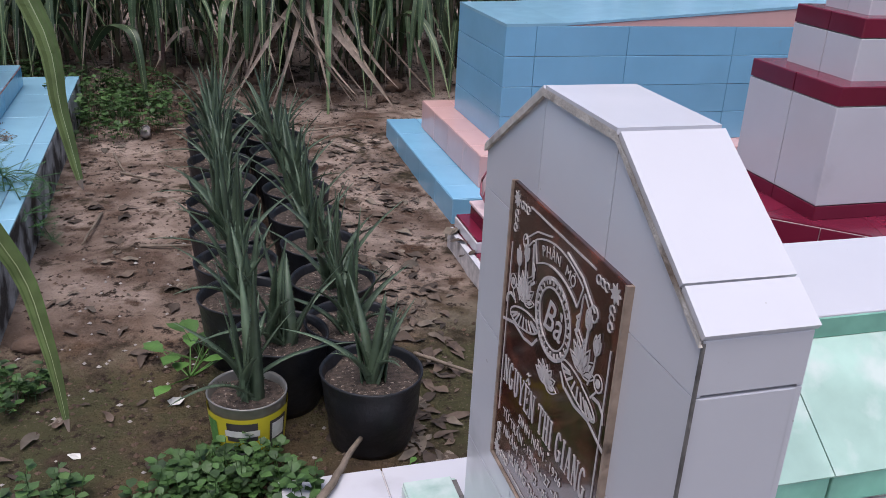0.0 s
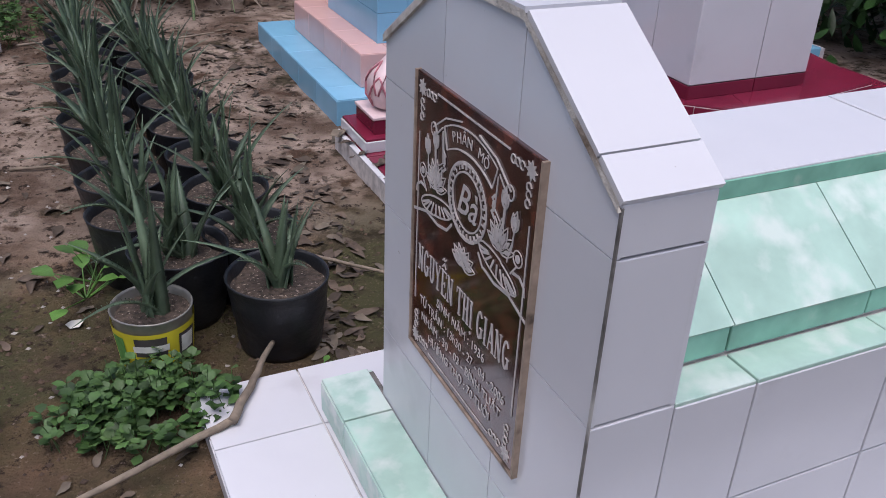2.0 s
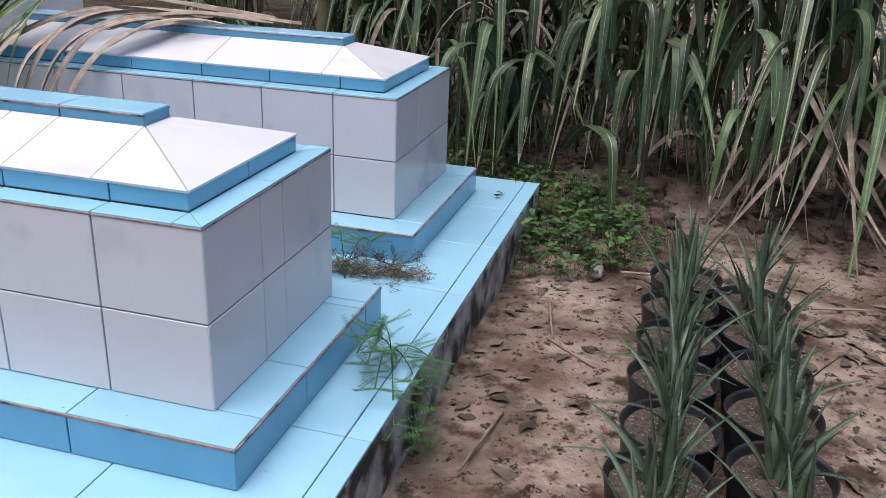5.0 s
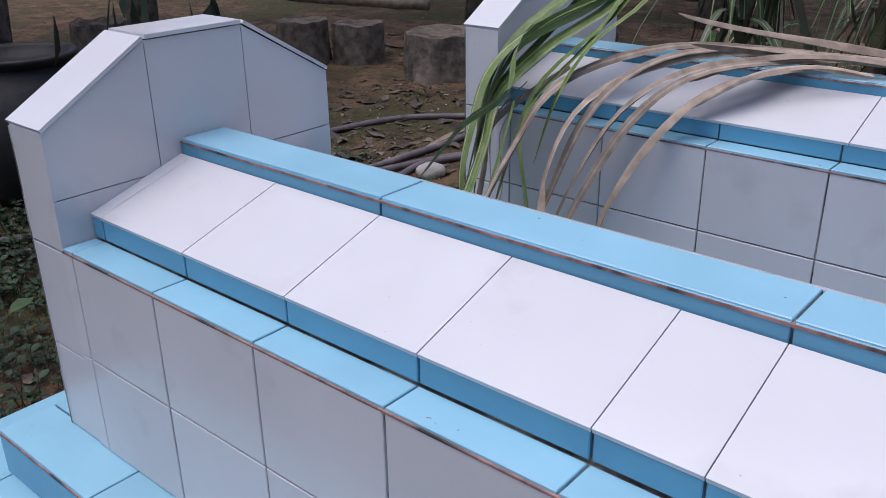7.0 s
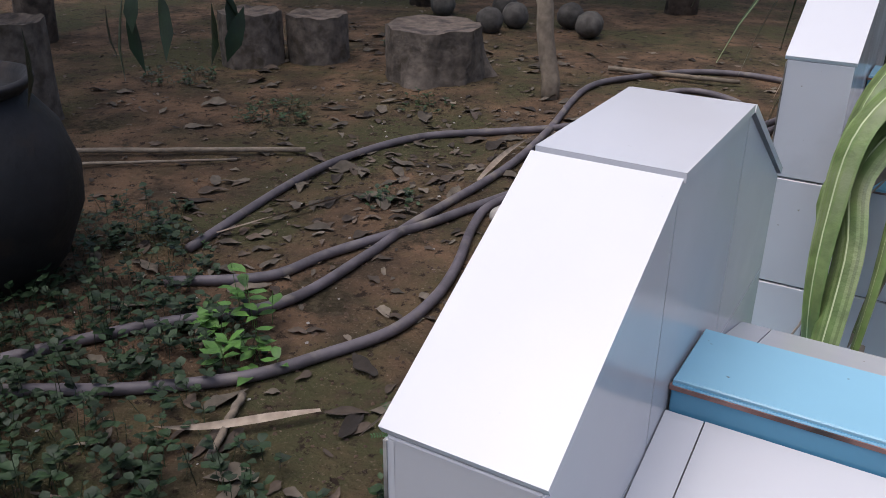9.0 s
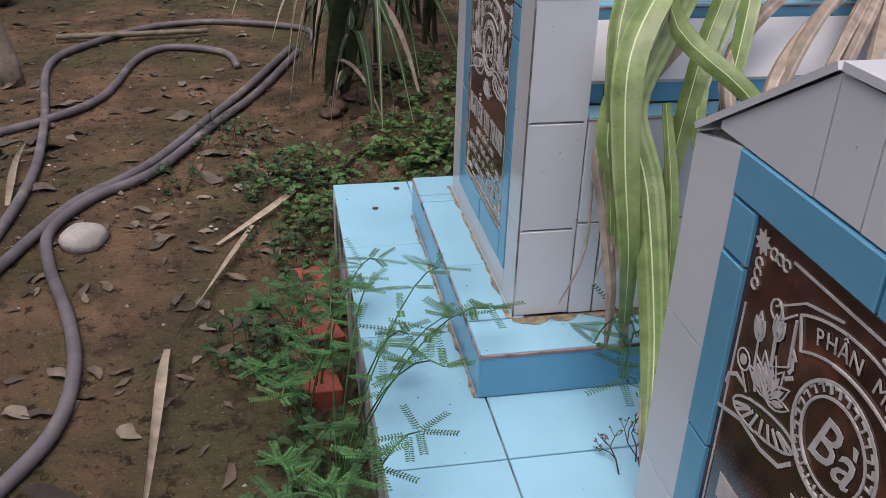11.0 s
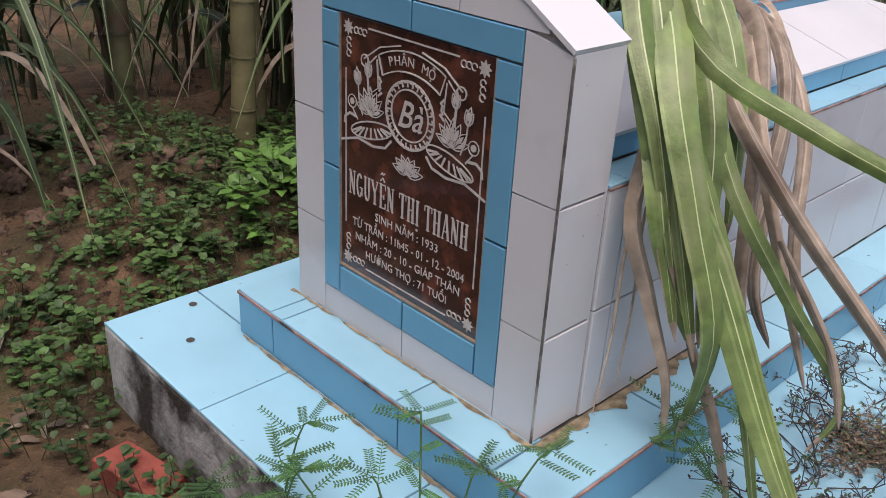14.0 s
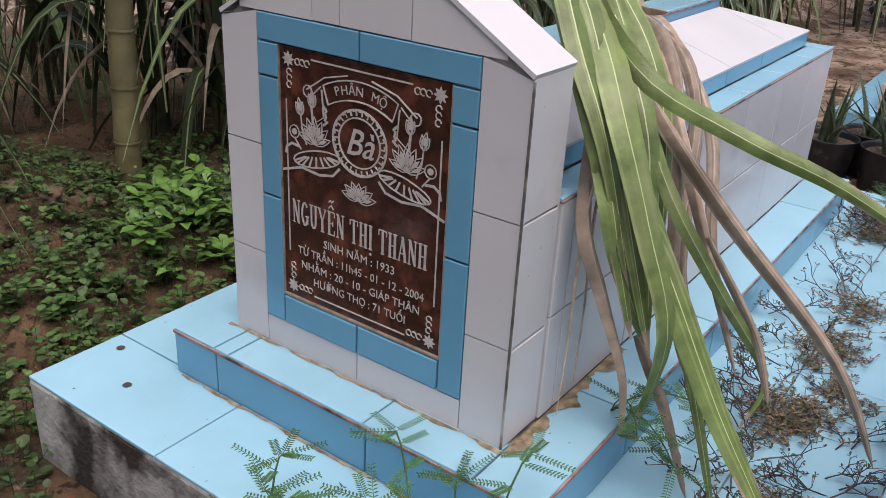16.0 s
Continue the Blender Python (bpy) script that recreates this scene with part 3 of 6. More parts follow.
def headstone(parent, xf, xb, y0, y1, zb, zs, za, side_joints, framed, core="grout"):
    """West-facing headstone with sloped shoulders: core, cap slabs and tiles. xf: front, xb: back."""
    hs = part("headstone", prism([(y0 + .009, zb), (y1 - .009, zb), (y1 - .009, zs - .01), (y1 - .265, za - .011), (y0 + .265, za - .011), (y0 + .009, zs - .01)], "x", xf + 0.009, xb - 0.009), core, parent, "white tiled headstone with sloped shoulders")
    ya, yb = y0 + 0.256, y1 - 0.256
    # cap slabs over the three upper faces
    ym, zm = y0 + 0.058, zs + (za - zs) * 0.058 / 0.256
    slopes = (((y0, zs), (ya, za)),) if framed else (((y0, zs), (ym, zm)), ((ym, zm), (ya, za)))
    for pts in (*slopes, ((ya, za), (yb, za)), ((yb, za), (y1, zs))):
        (p, q), (r, s) = pts
        poly_tile(hs, [(xf - .004, p + .001, q - .006), (xb + .004, p + .001, q - .006), (xb + .004, r - .001, s - .006), (xf - .004, r - .001, s - .006)], "white_tile", 0.009, "cap_tile")
    if not framed:
        for (p, q), (r, z) in (((y0, zs), (ya, za)), ((ya, za), (yb, za)), ((yb, za), (y1, zs))):
            raw("mortar_edge", [(xf - .0062, p, q - .014), (xf - .0062, p, q - .001), (xf - .0062, r, z - .001), (xf - .0062, r, z - .014), (xf + .004, p, q - .014), (xf + .004, r, z - .014)], [(0, 1, 2, 3), (4, 0, 3, 5)], "mortar", hs, "worn beige mortar edge")
    # back face, above the body too
    def top(y):
        return zs + (za - zs) * min(1.0, max(0.0, min(y - y0, y1 - y) / 0.256)) - 0.008
    for a, c in ((y0, ya), (ya, yb), (yb, y1)):
        for x, flip in ((xb - .009, 1), (xf + .009, -1)):
            if flip < 0 and framed:
                continue
            lows = [zb] + ([0.60, 0.945] if framed else list(side_joints)) + [None]
            for d, e in zip(lows, lows[1:]):
                if e is None:
                    q = [(x, a, d), (x, c, d), (x, c, top(c)), (x, a, top(a))]
                else:
                    q = [(x, a, d), (x, c, d), (x, c, e), (x, a, e)]
                poly_tile(hs, q if flip > 0 else q[::-1], "white_tile")
    # two narrow sides
    lows = [zb, *side_joints, zs - .004]
    for d, e in zip(lows, lows[1:]):
        tile(hs, (xf, y0 + .009, d), (1, 0, 0), (0, 0, 1), xb - xf, e - d, "white_tile")
        tile(hs, (xb, y1 - .009, d), (-1, 0, 0), (0, 0, 1), xb - xf, e - d, "white_tile")
    box_part("corner_joint", (xf - .0005, y0 - .0005, zb, xf + .0028, y0 + .004, zs - .01), "grout", hs, "dark worn corner joint")
    if framed:
        yc, fw, fz0, fz1 = (y0 + y1) / 2, 0.271, zb + 0.07, za - 0.135
        # white columns beside the frame, tiles in the gable above it, a row below it
        for a, c in ((y0, yc - fw), (yc + fw, y1)):
            for d, e in zip([zb, *side_joints], [*side_joints, None]):
                ea, ec = (e, e) if e else (min(fz1, top(a)), min(fz1, top(c)))
                poly_tile(hs, [(xf + .009, c, d), (xf + .009, a, d), (xf + .009, a, ea), (xf + .009, c, ec)], "white_tile")
        for a, c in ((yc - fw, yc), (yc, yc + fw)):
            poly_tile(hs, [(xf + .009, c, zb), (xf + .009, a, zb), (xf + .009, a, fz0), (xf + .009, c, fz0)], "white_tile")
        for a, c in ((y0 + .055, ya), (ya, yc + 0.05), (yc + 0.05, yb), (yb, y1 - .055)):
            q = [(xf + .009, c, fz1), (xf + .009, a, fz1), (xf + .009, a, top(a)), (xf + .009, c, top(c))]
            poly_tile(hs, q, "white_tile")
        b = 0.058
        zm = [fz0, fz0 + 0.30, fz0 + 0.56, fz1 - b]
        for s0, s1 in ((yc - fw, yc - fw + b), (yc + fw - b, yc + fw)):
            for d, e in zip(zm, zm[1:]):
                tile(hs, (xf + .010, s1, d), (0, -1, 0), (0, 0, 1), b, e - d, "deep_blue_tile", 0.012)
        for a, c in ((yc - fw, yc), (yc, yc + fw)):
            tile(hs, (xf + .010, c, fz1 - b), (0, -1, 0), (0, 0, 1), fw, b, "deep_blue_tile", 0.012)
            tile(hs, (xf + .010, c - (b if c > yc else 0), fz0), (0, -1, 0), (0, 0, 1), fw - b, 0.07, "deep_blue_tile", 0.012)
    return hs


def capped_body(parent, x0, x1, y0, y1, z0, zt, ridge_z, ledge, slope_z, slope_y, ridge_y, foot, wall_mat, ledge_mat, riser_mat, slope_mat, ridge_mat, ridge_side, xj, zj, endj, grout, slope_joints=None):
    """Tiled tomb body: walls, ledge with riser, hipped slopes and a raised ridge slab. x0 head, x1 foot."""
    t = 0.008
    ys0, ys1 = y0 + ledge, y1 - ledge
    xs = x1 - ledge
    ra, rb = y0 + ridge_y, y1 - ridge_y
    rx = x1 - foot
    zr = ridge_z - 0.042
    part("core", box(bmesh.new(), x0, y0 + t, z0, x1 - t, y1 - t, zt - t), grout, parent)
    part("upper_core", prism([(ys0 + t, zt - t), (ys1 - t, zt - t), (ys1 - t, slope_z - t), (rb, zr), (ra, zr), (ys0 + t, slope_z - t)], "x", x0, rx), grout, parent)
    # foot part of the core, sloping down to the end
    vs = [(rx, ys0 + t, zt - t), (rx, ys1 - t, zt - t), (xs - t, ys1 - t, zt - t), (xs - t, ys0 + t, zt - t),
          (rx, ra, zr), (rx, rb, zr), (rx, ys1 - t, slope_z - t), (rx, ys0 + t, slope_z - t), (xs - t, ys1 - t, slope_z - t), (xs - t, ys0 + t, slope_z - t)]
    raw("foot_core", vs, [(0, 3, 9, 7), (1, 6, 8, 2), (3, 2, 8, 9), (4, 9, 8, 5), (7, 9, 4), (5, 8, 6)], grout, parent)
    # walls
    for a, c in zip(xj, xj[1:]):
        for d, e in zip(zj, zj[1:]):
            tile(parent, (a, y0 + t, d), (1, 0, 0), (0, 0, 1), c - a, e - d, wall_mat)
            tile(parent, (c, y1 - t, d), (-1, 0, 0), (0, 0, 1), c - a, e - d, wall_mat)
    for a, c in zip(endj, endj[1:]):
        for d, e in zip(zj, zj[1:]):
            tile(parent, (x1 - t, a, d), (0, 1, 0), (0, 0, 1), c - a, e - d, wall_mat)
    # ledge and risers
    xl = [q for q in xj if q < xs - 0.05] + [xs]
    for a, c in zip(xl, xl[1:]):
        tile(parent, (a, y0, zt - t), (1, 0, 0), (0, 1, 0), c - a, ledge, ledge_mat)
        tile(parent, (c, y1, zt - t), (-1, 0, 0), (0, -1, 0), c - a, ledge, ledge_mat)
        tile(parent, (a, ys0 + t, zt), (1, 0, 0), (0, 0, 1), c - a, slope_z - zt, riser_mat)
        tile(parent, (c, ys1 - t, zt), (-1, 0, 0), (0, 0, 1), c - a, slope_z - zt, riser_mat)
    poly_tile(parent, [(xs, y0, zt - t), (x1, y0, zt - t), (xs, ys0, zt - t)], ledge_mat)
    poly_tile(parent, [(x1, y0, zt - t), (x1, (y0 + y1) / 2, zt - t), (xs, (y0 + y1) / 2, zt - t), (xs, ys0, zt - t)], ledge_mat)
    poly_tile(parent, [(x1, (y0 + y1) / 2, zt - t), (x1, y1, zt - t), (xs, ys1, zt - t), (xs, (y0 + y1) / 2, zt - t)], ledge_mat)
    poly_tile(parent, [(x1, y1, zt - t), (xs, y1, zt - t), (xs, ys1, zt - t)], ledge_mat)
    for a, c in ((ys0, (ys0 + ys1) / 2), ((ys0 + ys1) / 2, ys1)):
        tile(parent, (xs - t, a, zt), (0, 1, 0), (0, 0, 1), c - a, slope_z - zt, riser_mat)
    # slopes
    xl2 = slope_joints + [rx] if slope_joints else [q for q in xj if q < rx - 0.06] + [rx]
    for a, c in zip(xl2, xl2[1:]):
        poly_tile(parent, [(a, ys0 - .002, slope_z - t), (c, ys0 - .002, slope_z - t), (c, ra, zr), (a, ra, zr)], slope_mat)
        poly_tile(parent, [(c, ys1 + .002, slope_z - t), (a, ys1 + .002, slope_z - t), (a, rb, zr), (c, rb, zr)], slope_mat)
    poly_tile(parent, [(rx, ys0 - .002, slope_z - t), (xs + .002, ys0 - .002, slope_z - t), (rx, ra, zr)], slope_mat)
    poly_tile(parent, [(xs + .002, ys1 + .002, slope_z - t), (rx, ys1 + .002, slope_z - t), (rx, rb, zr)], slope_mat)
    poly_tile(parent, [(xs + .002, ys0 - .002, slope_z - t), (xs + .002, ys1 + .002, slope_z - t), (rx, rb, zr), (rx, ra, zr)], slope_mat)
    # ridge slab
    box_part("ridge_core", (x0, ra + t, zr, rx - t, rb - t, ridge_z - t), grout, parent)
    xr = [x0] + [q for q in xj[3::3] if q < rx - 0.1] + [rx]
    for a, c in zip(xr, xr[1:]):
        tile(parent, (a, ra, ridge_z - t), (1, 0, 0), (0, 1, 0), c - a, rb - ra, ridge_mat)
        tile(parent, (a, ra + t, zr), (1, 0, 0), (0, 0, 1), c - a, ridge_z - zr - .002, ridge_side)
        tile(parent, (c, rb - t, zr), (-1, 0, 0), (0, 0, 1), c - a, ridge_z - zr - .002, ridge_side)
    tile(parent, (rx - t, ra, zr), (0, 1, 0), (0, 0, 1), rb - ra, ridge_z - zr - .002, ridge_side)


def blue_tomb(label, y0, xf, lines):
    tb = thing("tomb", label, "tomb", "blue and white graves")
    y1 = y0 + 0.752
    z0, zt = 0.352, 0.845
    xh, xfr = -2.33, -2.465
    k = 0.0 if xf > -.36 else .014
    # two-step plinth
    pl = box_part("plinth", (-2.575 + .008, y0 - k - .125 + .008, PZ - .002, xf + .125 - .008, y1 - k + .12 - .008, z0 - .008), "grout", tb, "blue tiled plinth step")
    a, c, d, e = -2.575, xf + .125, y0 - k - .125, y1 - k + .12
    xs = steps(a, c, 0.50, 0.40)
    for p, q in zip(xs, xs[1:]):
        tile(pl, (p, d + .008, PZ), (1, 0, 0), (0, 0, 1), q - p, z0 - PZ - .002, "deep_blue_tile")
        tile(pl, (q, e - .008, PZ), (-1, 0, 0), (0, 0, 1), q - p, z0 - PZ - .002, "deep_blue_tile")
        tile(pl, (p, d, z0 - .008), (1, 0, 0), (0, 1, 0), q - p, .14, "blue_tile")
        tile(pl, (p, e - .14, z0 - .008), (1, 0, 0), (0, 1, 0), q - p, .14, "blue_tile")
    ys = steps(d + .14, e - .14, 0.40, 0.27)
    for p, q in zip(ys, ys[1:]):
        tile(pl, (a, p, z0 - .008), (1, 0, 0), (0, 1, 0), .14, q - p, "blue_tile")
        tile(pl, (c - .14, p, z0 - .008), (1, 0, 0), (0, 1, 0), .14, q - p, "blue_tile")
    ys = steps(d, e, 0.45, 0.40)
    for p, q in zip(ys, ys[1:]):
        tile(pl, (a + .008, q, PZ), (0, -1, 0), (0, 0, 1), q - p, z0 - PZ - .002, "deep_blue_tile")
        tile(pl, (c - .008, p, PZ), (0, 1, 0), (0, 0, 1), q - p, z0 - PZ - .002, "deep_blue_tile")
    xj = [xh, -2.29, -1.997, -1.702, -1.40, -1.10, -0.945, -0.634, xf] if xf > -0.36 else [xh, -2.272, -1.93, -1.60, -1.265, -0.955, -0.646, xf]
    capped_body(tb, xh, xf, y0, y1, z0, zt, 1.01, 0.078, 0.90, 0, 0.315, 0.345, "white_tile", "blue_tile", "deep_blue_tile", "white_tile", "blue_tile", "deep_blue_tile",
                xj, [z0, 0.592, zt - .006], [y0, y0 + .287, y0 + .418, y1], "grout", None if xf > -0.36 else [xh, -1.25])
    for q in ((a, d - .002, z0 - .0105, c, d + .006, z0 - .0045), (a, e - .006, z0 - .0105, c, e + .002, z0 - .0045), (a - .002, d, z0 - .0105, a + .006, e, z0 - .0045), (c - .006, d, z0 - .0105, c + .002, e, z0 - .0045)):
        box_part("tile_edge", q, "biscuit", pl)
    for yy in (y0 + .315 - .002, y1 - .315 - .004):
        box_part("tile_edge", (xh, yy, 1.01 - .011, xf - .345, yy + .006, 1.01 - .006), "biscuit", tb)
    box_part("tile_edge", (xh, y0 - .001, zt - .0105, xf, y0 + .006, zt - .0065), "biscuit", tb)
    box_part("tile_edge", (xf - .006, y0, zt - .0105, xf + .001, y1, zt - .0065), "biscuit", tb)
    hs = headstone(tb, xfr, xh, y0 + (.002 if xf > -.36 else .005), y1 + .017 - k, z0, 1.095, 1.245, [0.576, 0.831], True)
    plaque(hs, xfr + .004, y0 - k + .3945, 0.499, lines)
    return tb


def grime(x0, y0, x1, y1, z, w, seed):
    """Irregular ochre stain along a joint at the foot of a headstone."""
    q = random.Random(seed)
    n = 70
    vs, fs = [], []
    dx, dy = x1 - x0, y1 - y0
    ln = math.hypot(dx, dy)
    for i in range(n + 1):
        t = i / n
        k = w * max(0.06, 0.5 + 0.9 * noise.noise((t * ln * 16, seed, 0)) + 0.35 * noise.noise((t * ln * 55, seed, 4)))
        vs += [(x0 + dx * t, y0 + dy * t, z), (x0 + dx * t - dy / ln * k, y0 + dy * t + dx / ln * k, z)]
    fs = [(2 * i, 2 * i + 2, 2 * i + 3, 2 * i + 1) for i in range(n)]
    return tagged(raw("grime_stain", vs, fs, "grime"), "ochre dirt stain along the foot of the tomb", "stain", kind="stuff")


L2 = [("NGUYỄN THỊ THANH", 0.178, 0.054, 0.372), ("SINH NĂM : 1933", 0.143, 0.026, 0.19), ("TỪ TRẦN : 11h45 - 01 - 12 - 2004", 0.109, 0.026, 0.34),
      ("NHẰM : 20 - 10 - GIÁP THÂN", 0.076, 0.026, 0.32), ("HƯỞNG THỌ : 71 TUỔI", 0.043, 0.026, 0.25)]
L1 = [("-", 0.176, 0.062, 0.34), ("-", 0.122, 0.02, 0.19), ("-", 0.088, 0.02, 0.32), ("-", 0.054, 0.02, 0.30), ("-", 0.022, 0.02, 0.24)]
LA = [("NGUYỄN THỊ GIANG", 0.178, 0.054, 0.372), ("SINH NĂM : 1936", 0.143, 0.026, 0.19), ("TỪ TRẦN : 13h30 - 27 - 04 - 2006", 0.109, 0.026, 0.34),
      ("NHẰM : 30 - 03 - BÍNH TUẤT", 0.076, 0.026, 0.32), ("HƯỞNG THỌ : 70 TUỔI", 0.043, 0.026, 0.25)]
blue_tomb("white and light blue tiled tomb on the blue platform", 0.385, -0.335, L1)
blue_tomb("white and light blue tiled tomb draped with cane leaves", 1.884, -0.382, L2)


grime(-2.467, 1.88, -2.467, 2.66, 0.3535, 0.016, 1)
grime(-1.95, 1.882, -2.47, 1.882, 0.3535, 0.045, 2)
grime(-2.577, 1.75, -2.577, 2.72, PZ + 0.0015, 0.014, 3)
grime(-2.467, 0.40, -2.467, 1.15, 0.3535, 0.014, 4)


# ---- green and white grave ----
def green_tomb():
    tb = thing("tomb", "white tiled tomb with mint green slopes and steps", "tomb")
    box_part("base", (0.80 + .008, -2.35, -0.05, 3.4, -0.915 - .004, 0.052), "white_grout", tb, "white tiled base")
    tile_grid(tb, (0.80, -2.35, 0.052), (1, 0, 0), (0, 1, 0), [0, .26, .62, 1.0, 1.4, 1.8, 2.2, 2.6], [0, .4, .8, 1.205, 1.435], "white_tile")
    for a, c in ((-2.35, -1.9), (-1.9, -1.4), (-1.4, -.915)):
        tile(tb, (0.808, c, 0.0), (0, -1, 0), (0, 0, 1), c - a, 0.054, "white_tile")
    box_part("front_step", (1.07 + .008, -2.06, 0.055, 1.20, -1.094 - .008, 0.142), "grout", tb)
    for a, c in ((-2.06, -1.66), (-1.66, -1.26), (-1.26, -1.094)):
        tile(tb, (1.07, a, 0.142), (1, 0, 0), (0, 1, 0), .118, c - a, "green_tile")
        tile(tb, (1.078, c, 0.06), (0, -1, 0), (0, 0, 1), c - a, .084, "green_tile")
    tile(tb, (1.2, -1.102, 0.06), (-1, 0, 0), (0, 0, 1), .13, .084, "green_tile")
    xh, x1, y0, y1 = 1.335, 3.2, -1.963, -1.198
    xj = [xh, 1.49, 1.79, 2.09, 2.39, 2.69, 2.99, x1]
    capped_body(tb, xh, x1, y0, y1, 0.06, 0.643, 0.855, 0.075, 0.70, 0, 0.245, 0.36, "white_tile", "green_tile", "deep_green_tile", "green_tile", "white_tile", "deep_green_tile",
                xj, [0.06, 0.40, 0.637], [y0, y0 + .38, y1], "white_grout")
    hs = headstone(tb, 1.187, xh, y0, y1, 0.06, 0.99, 1.155, [0.34, 0.643, 0.908], False, "mortar")
    plaque(hs, 1.18, -1.580, 0.418, LA, h=0.556)
    return tb


green_tomb()


# ---- maroon and white grave ----
def maroon_tomb():
    tb = thing("tomb", "maroon and white tiled stepped tomb on a maroon floor", "tomb")
    box_part("floor_slab", (1.676, -0.90, -0.05, 4.6, 0.615, 0.07), "white_grout", tb)
    tile_grid(tb, (1.70, -0.90, 0.07), (1, 0, 0), (0, 1, 0), steps(0, 2.895, 0.33), steps(0, 1.515, 0.33, 0.2), "maroon_tile", gap=0.009)
    tile_grid(tb, (1.672, -0.90, 0.07), (1, 0, 0), (0, 1, 0), [0, .028], steps(0, 1.515, 0.5), "white_tile")
    outline = [(2.71, -0.03), (3.05, -0.33), (3.82, -0.20), (3.92, 0.30), (3.6, 0.60), (2.76, 0.56)]
    part("lower_plinth", prism(outline, "z", 0.07, 0.312), "white_grout", tb)
    for (ax, ay), (bx, by) in zip(outline, outline[1:] + outline[:1]):
        for f in (0, 0.5):
            cx, cy = ax + (bx - ax) * f, ay + (by - ay) * f
            dx, dy = ax + (bx - ax) * (f + .5), ay + (by - ay) * (f + .5)
            poly_tile(tb, [(cx, cy, .07), (dx, dy, .07), (dx, dy, .225), (cx, cy, .225)], "white_tile", 0.006)
            poly_tile(tb, [(cx, cy, .225), (dx, dy, .225), (dx, dy, .31), (cx, cy, .31)], "maroon_tile", 0.006)
    mid = (3.2, 0.15)
    for (ax, ay), (bx, by) in zip(outline, outline[1:] + outline[:1]):
        poly_tile(tb, [(ax, ay, .312), (bx, by, .312), (*mid, .312)], "maroon_tile", 0.006)
    def tier(x0, x1, y0, y1, z0, z1, lowband, topband):
        box_part("tier", (x0 + .008, y0 + .008, z0, x1 - .008, y1 - .008, z1 - .008), "grout", tb)
        zz = [(z0, z0 + lowband, "maroon_tile")] if lowband else []
        zz += [(z0 + lowband, z1 - topband, "white_tile"), (z1 - topband, z1, "maroon_tile")]
        for a, c, mt in zz:
            xm, ym = x0 + (x1 - x0) * 0.55, y0 + (y1 - y0) * 0.48
            for p, q in ((x0, xm), (xm, x1)):
                tile(tb, (p, y0 + .008, a), (1, 0, 0), (0, 0, 1), q - p, c - a, mt)
                tile(tb, (q, y1 - .008, a), (-1, 0, 0), (0, 0, 1), q - p, c - a, mt)
            for p, q in ((y0, ym), (ym, y1)):
                tile(tb, (x0 + .008, q, a), (0, -1, 0), (0, 0, 1), q - p, c - a, mt)
                tile(tb, (x1 - .008, p, a), (0, 1, 0), (0, 0, 1), q - p, c - a, mt)
        tile_grid(tb, (x0, y0, z1 - .008), (1, 0, 0), (0, 1, 0), [0, (x1 - x0) * .55, x1 - x0], [0, (y1 - y0) * .48, y1 - y0], "maroon_tile")
    tier(2.885, 3.50, -0.12, 0.42, 0.316, 0.825, 0.058, 0.072)
    tier(3.0, 3.44, -0.03, 0.36, 0.818, 1.052, 0, 0.072)
    tier(3.08, 3.38, 0.05, 0.3, 1.045, 1.137, 0, 0.03)
    return tb


maroon_tomb()


def lotus_bud():
    px, py = 1.87, 0.47
    th = thing("lotus_bud", "white and pink painted lotus bud on a stepped pedestal", "ornament", at=(px, py, 0.078))
    box_part("pedestal_base", (-.165, -.15, 0.0, .165, .15, .045), "white_tile", th, bevel=.003)
    part("pedestal_tiles", box(bmesh.new(), -.16, -.145, .045, .16, .145, .056, .002), "maroon_tile", th, "maroon tiles")
    box_part("pedestal_block", (-.112, -.105, .056, .112, .105, .115), "maroon_tile", th, bevel=.002)
    box_part("pedestal_top", (-.118, -.11, .115, .118, .11, .128), "lotus_white", th, bevel=.003)
    bm = bmesh.new()
    prof = [(.05, .128), (.082, .145), (.098, .19), (.095, .24), (.075, .285), (.045, .312), (.022, .338), (0.004, .36)]
    seg = 40
    rings = []
    for r, z in prof:
        rings.append([bm.verts.new((max(r, .001) * (1 + .05 * math.cos(5 * 2 * math.pi * i / seg)) * math.cos(2 * math.pi * i / seg), max(r, .001) * (1 + .05 * math.cos(5 * 2 * math.pi * i / seg)) * math.sin(2 * math.pi * i / seg), z)) for i in range(seg)])
    for a, c in zip(rings, rings[1:]):
        for i in range(seg):
            bm.faces.new((a[i], a[(i + 1) % seg], c[(i + 1) % seg], c[i]))
    part("bud", bm, "lotus_white", th, "white painted bud", smooth=True)
    # raised pink petal rims
    for k in range(10):
        a0 = k * math.pi / 5
        pts = []
        low = k % 2 == 0
        for i in range(9):
            t = i / 8
            s = abs(2 * t - 1)
            z = (.27 if low else .32) - (.13 if low else .12) * s ** 1.6
            r = np.interp(z, [.128, .145, .19, .24, .285, .315, .335], [.05, .082, .100, .098, .078, .043, .016])
            ang = a0 + (t - .5) * 1.15
            pts.append(Vector((r * 1.04 * math.cos(ang), r * 1.04 * math.sin(ang), z)))
        part("petal_rim", tube(pts, 0.0042, 6), "lotus_pink", th, "dark pink painted petal edge", smooth=True)


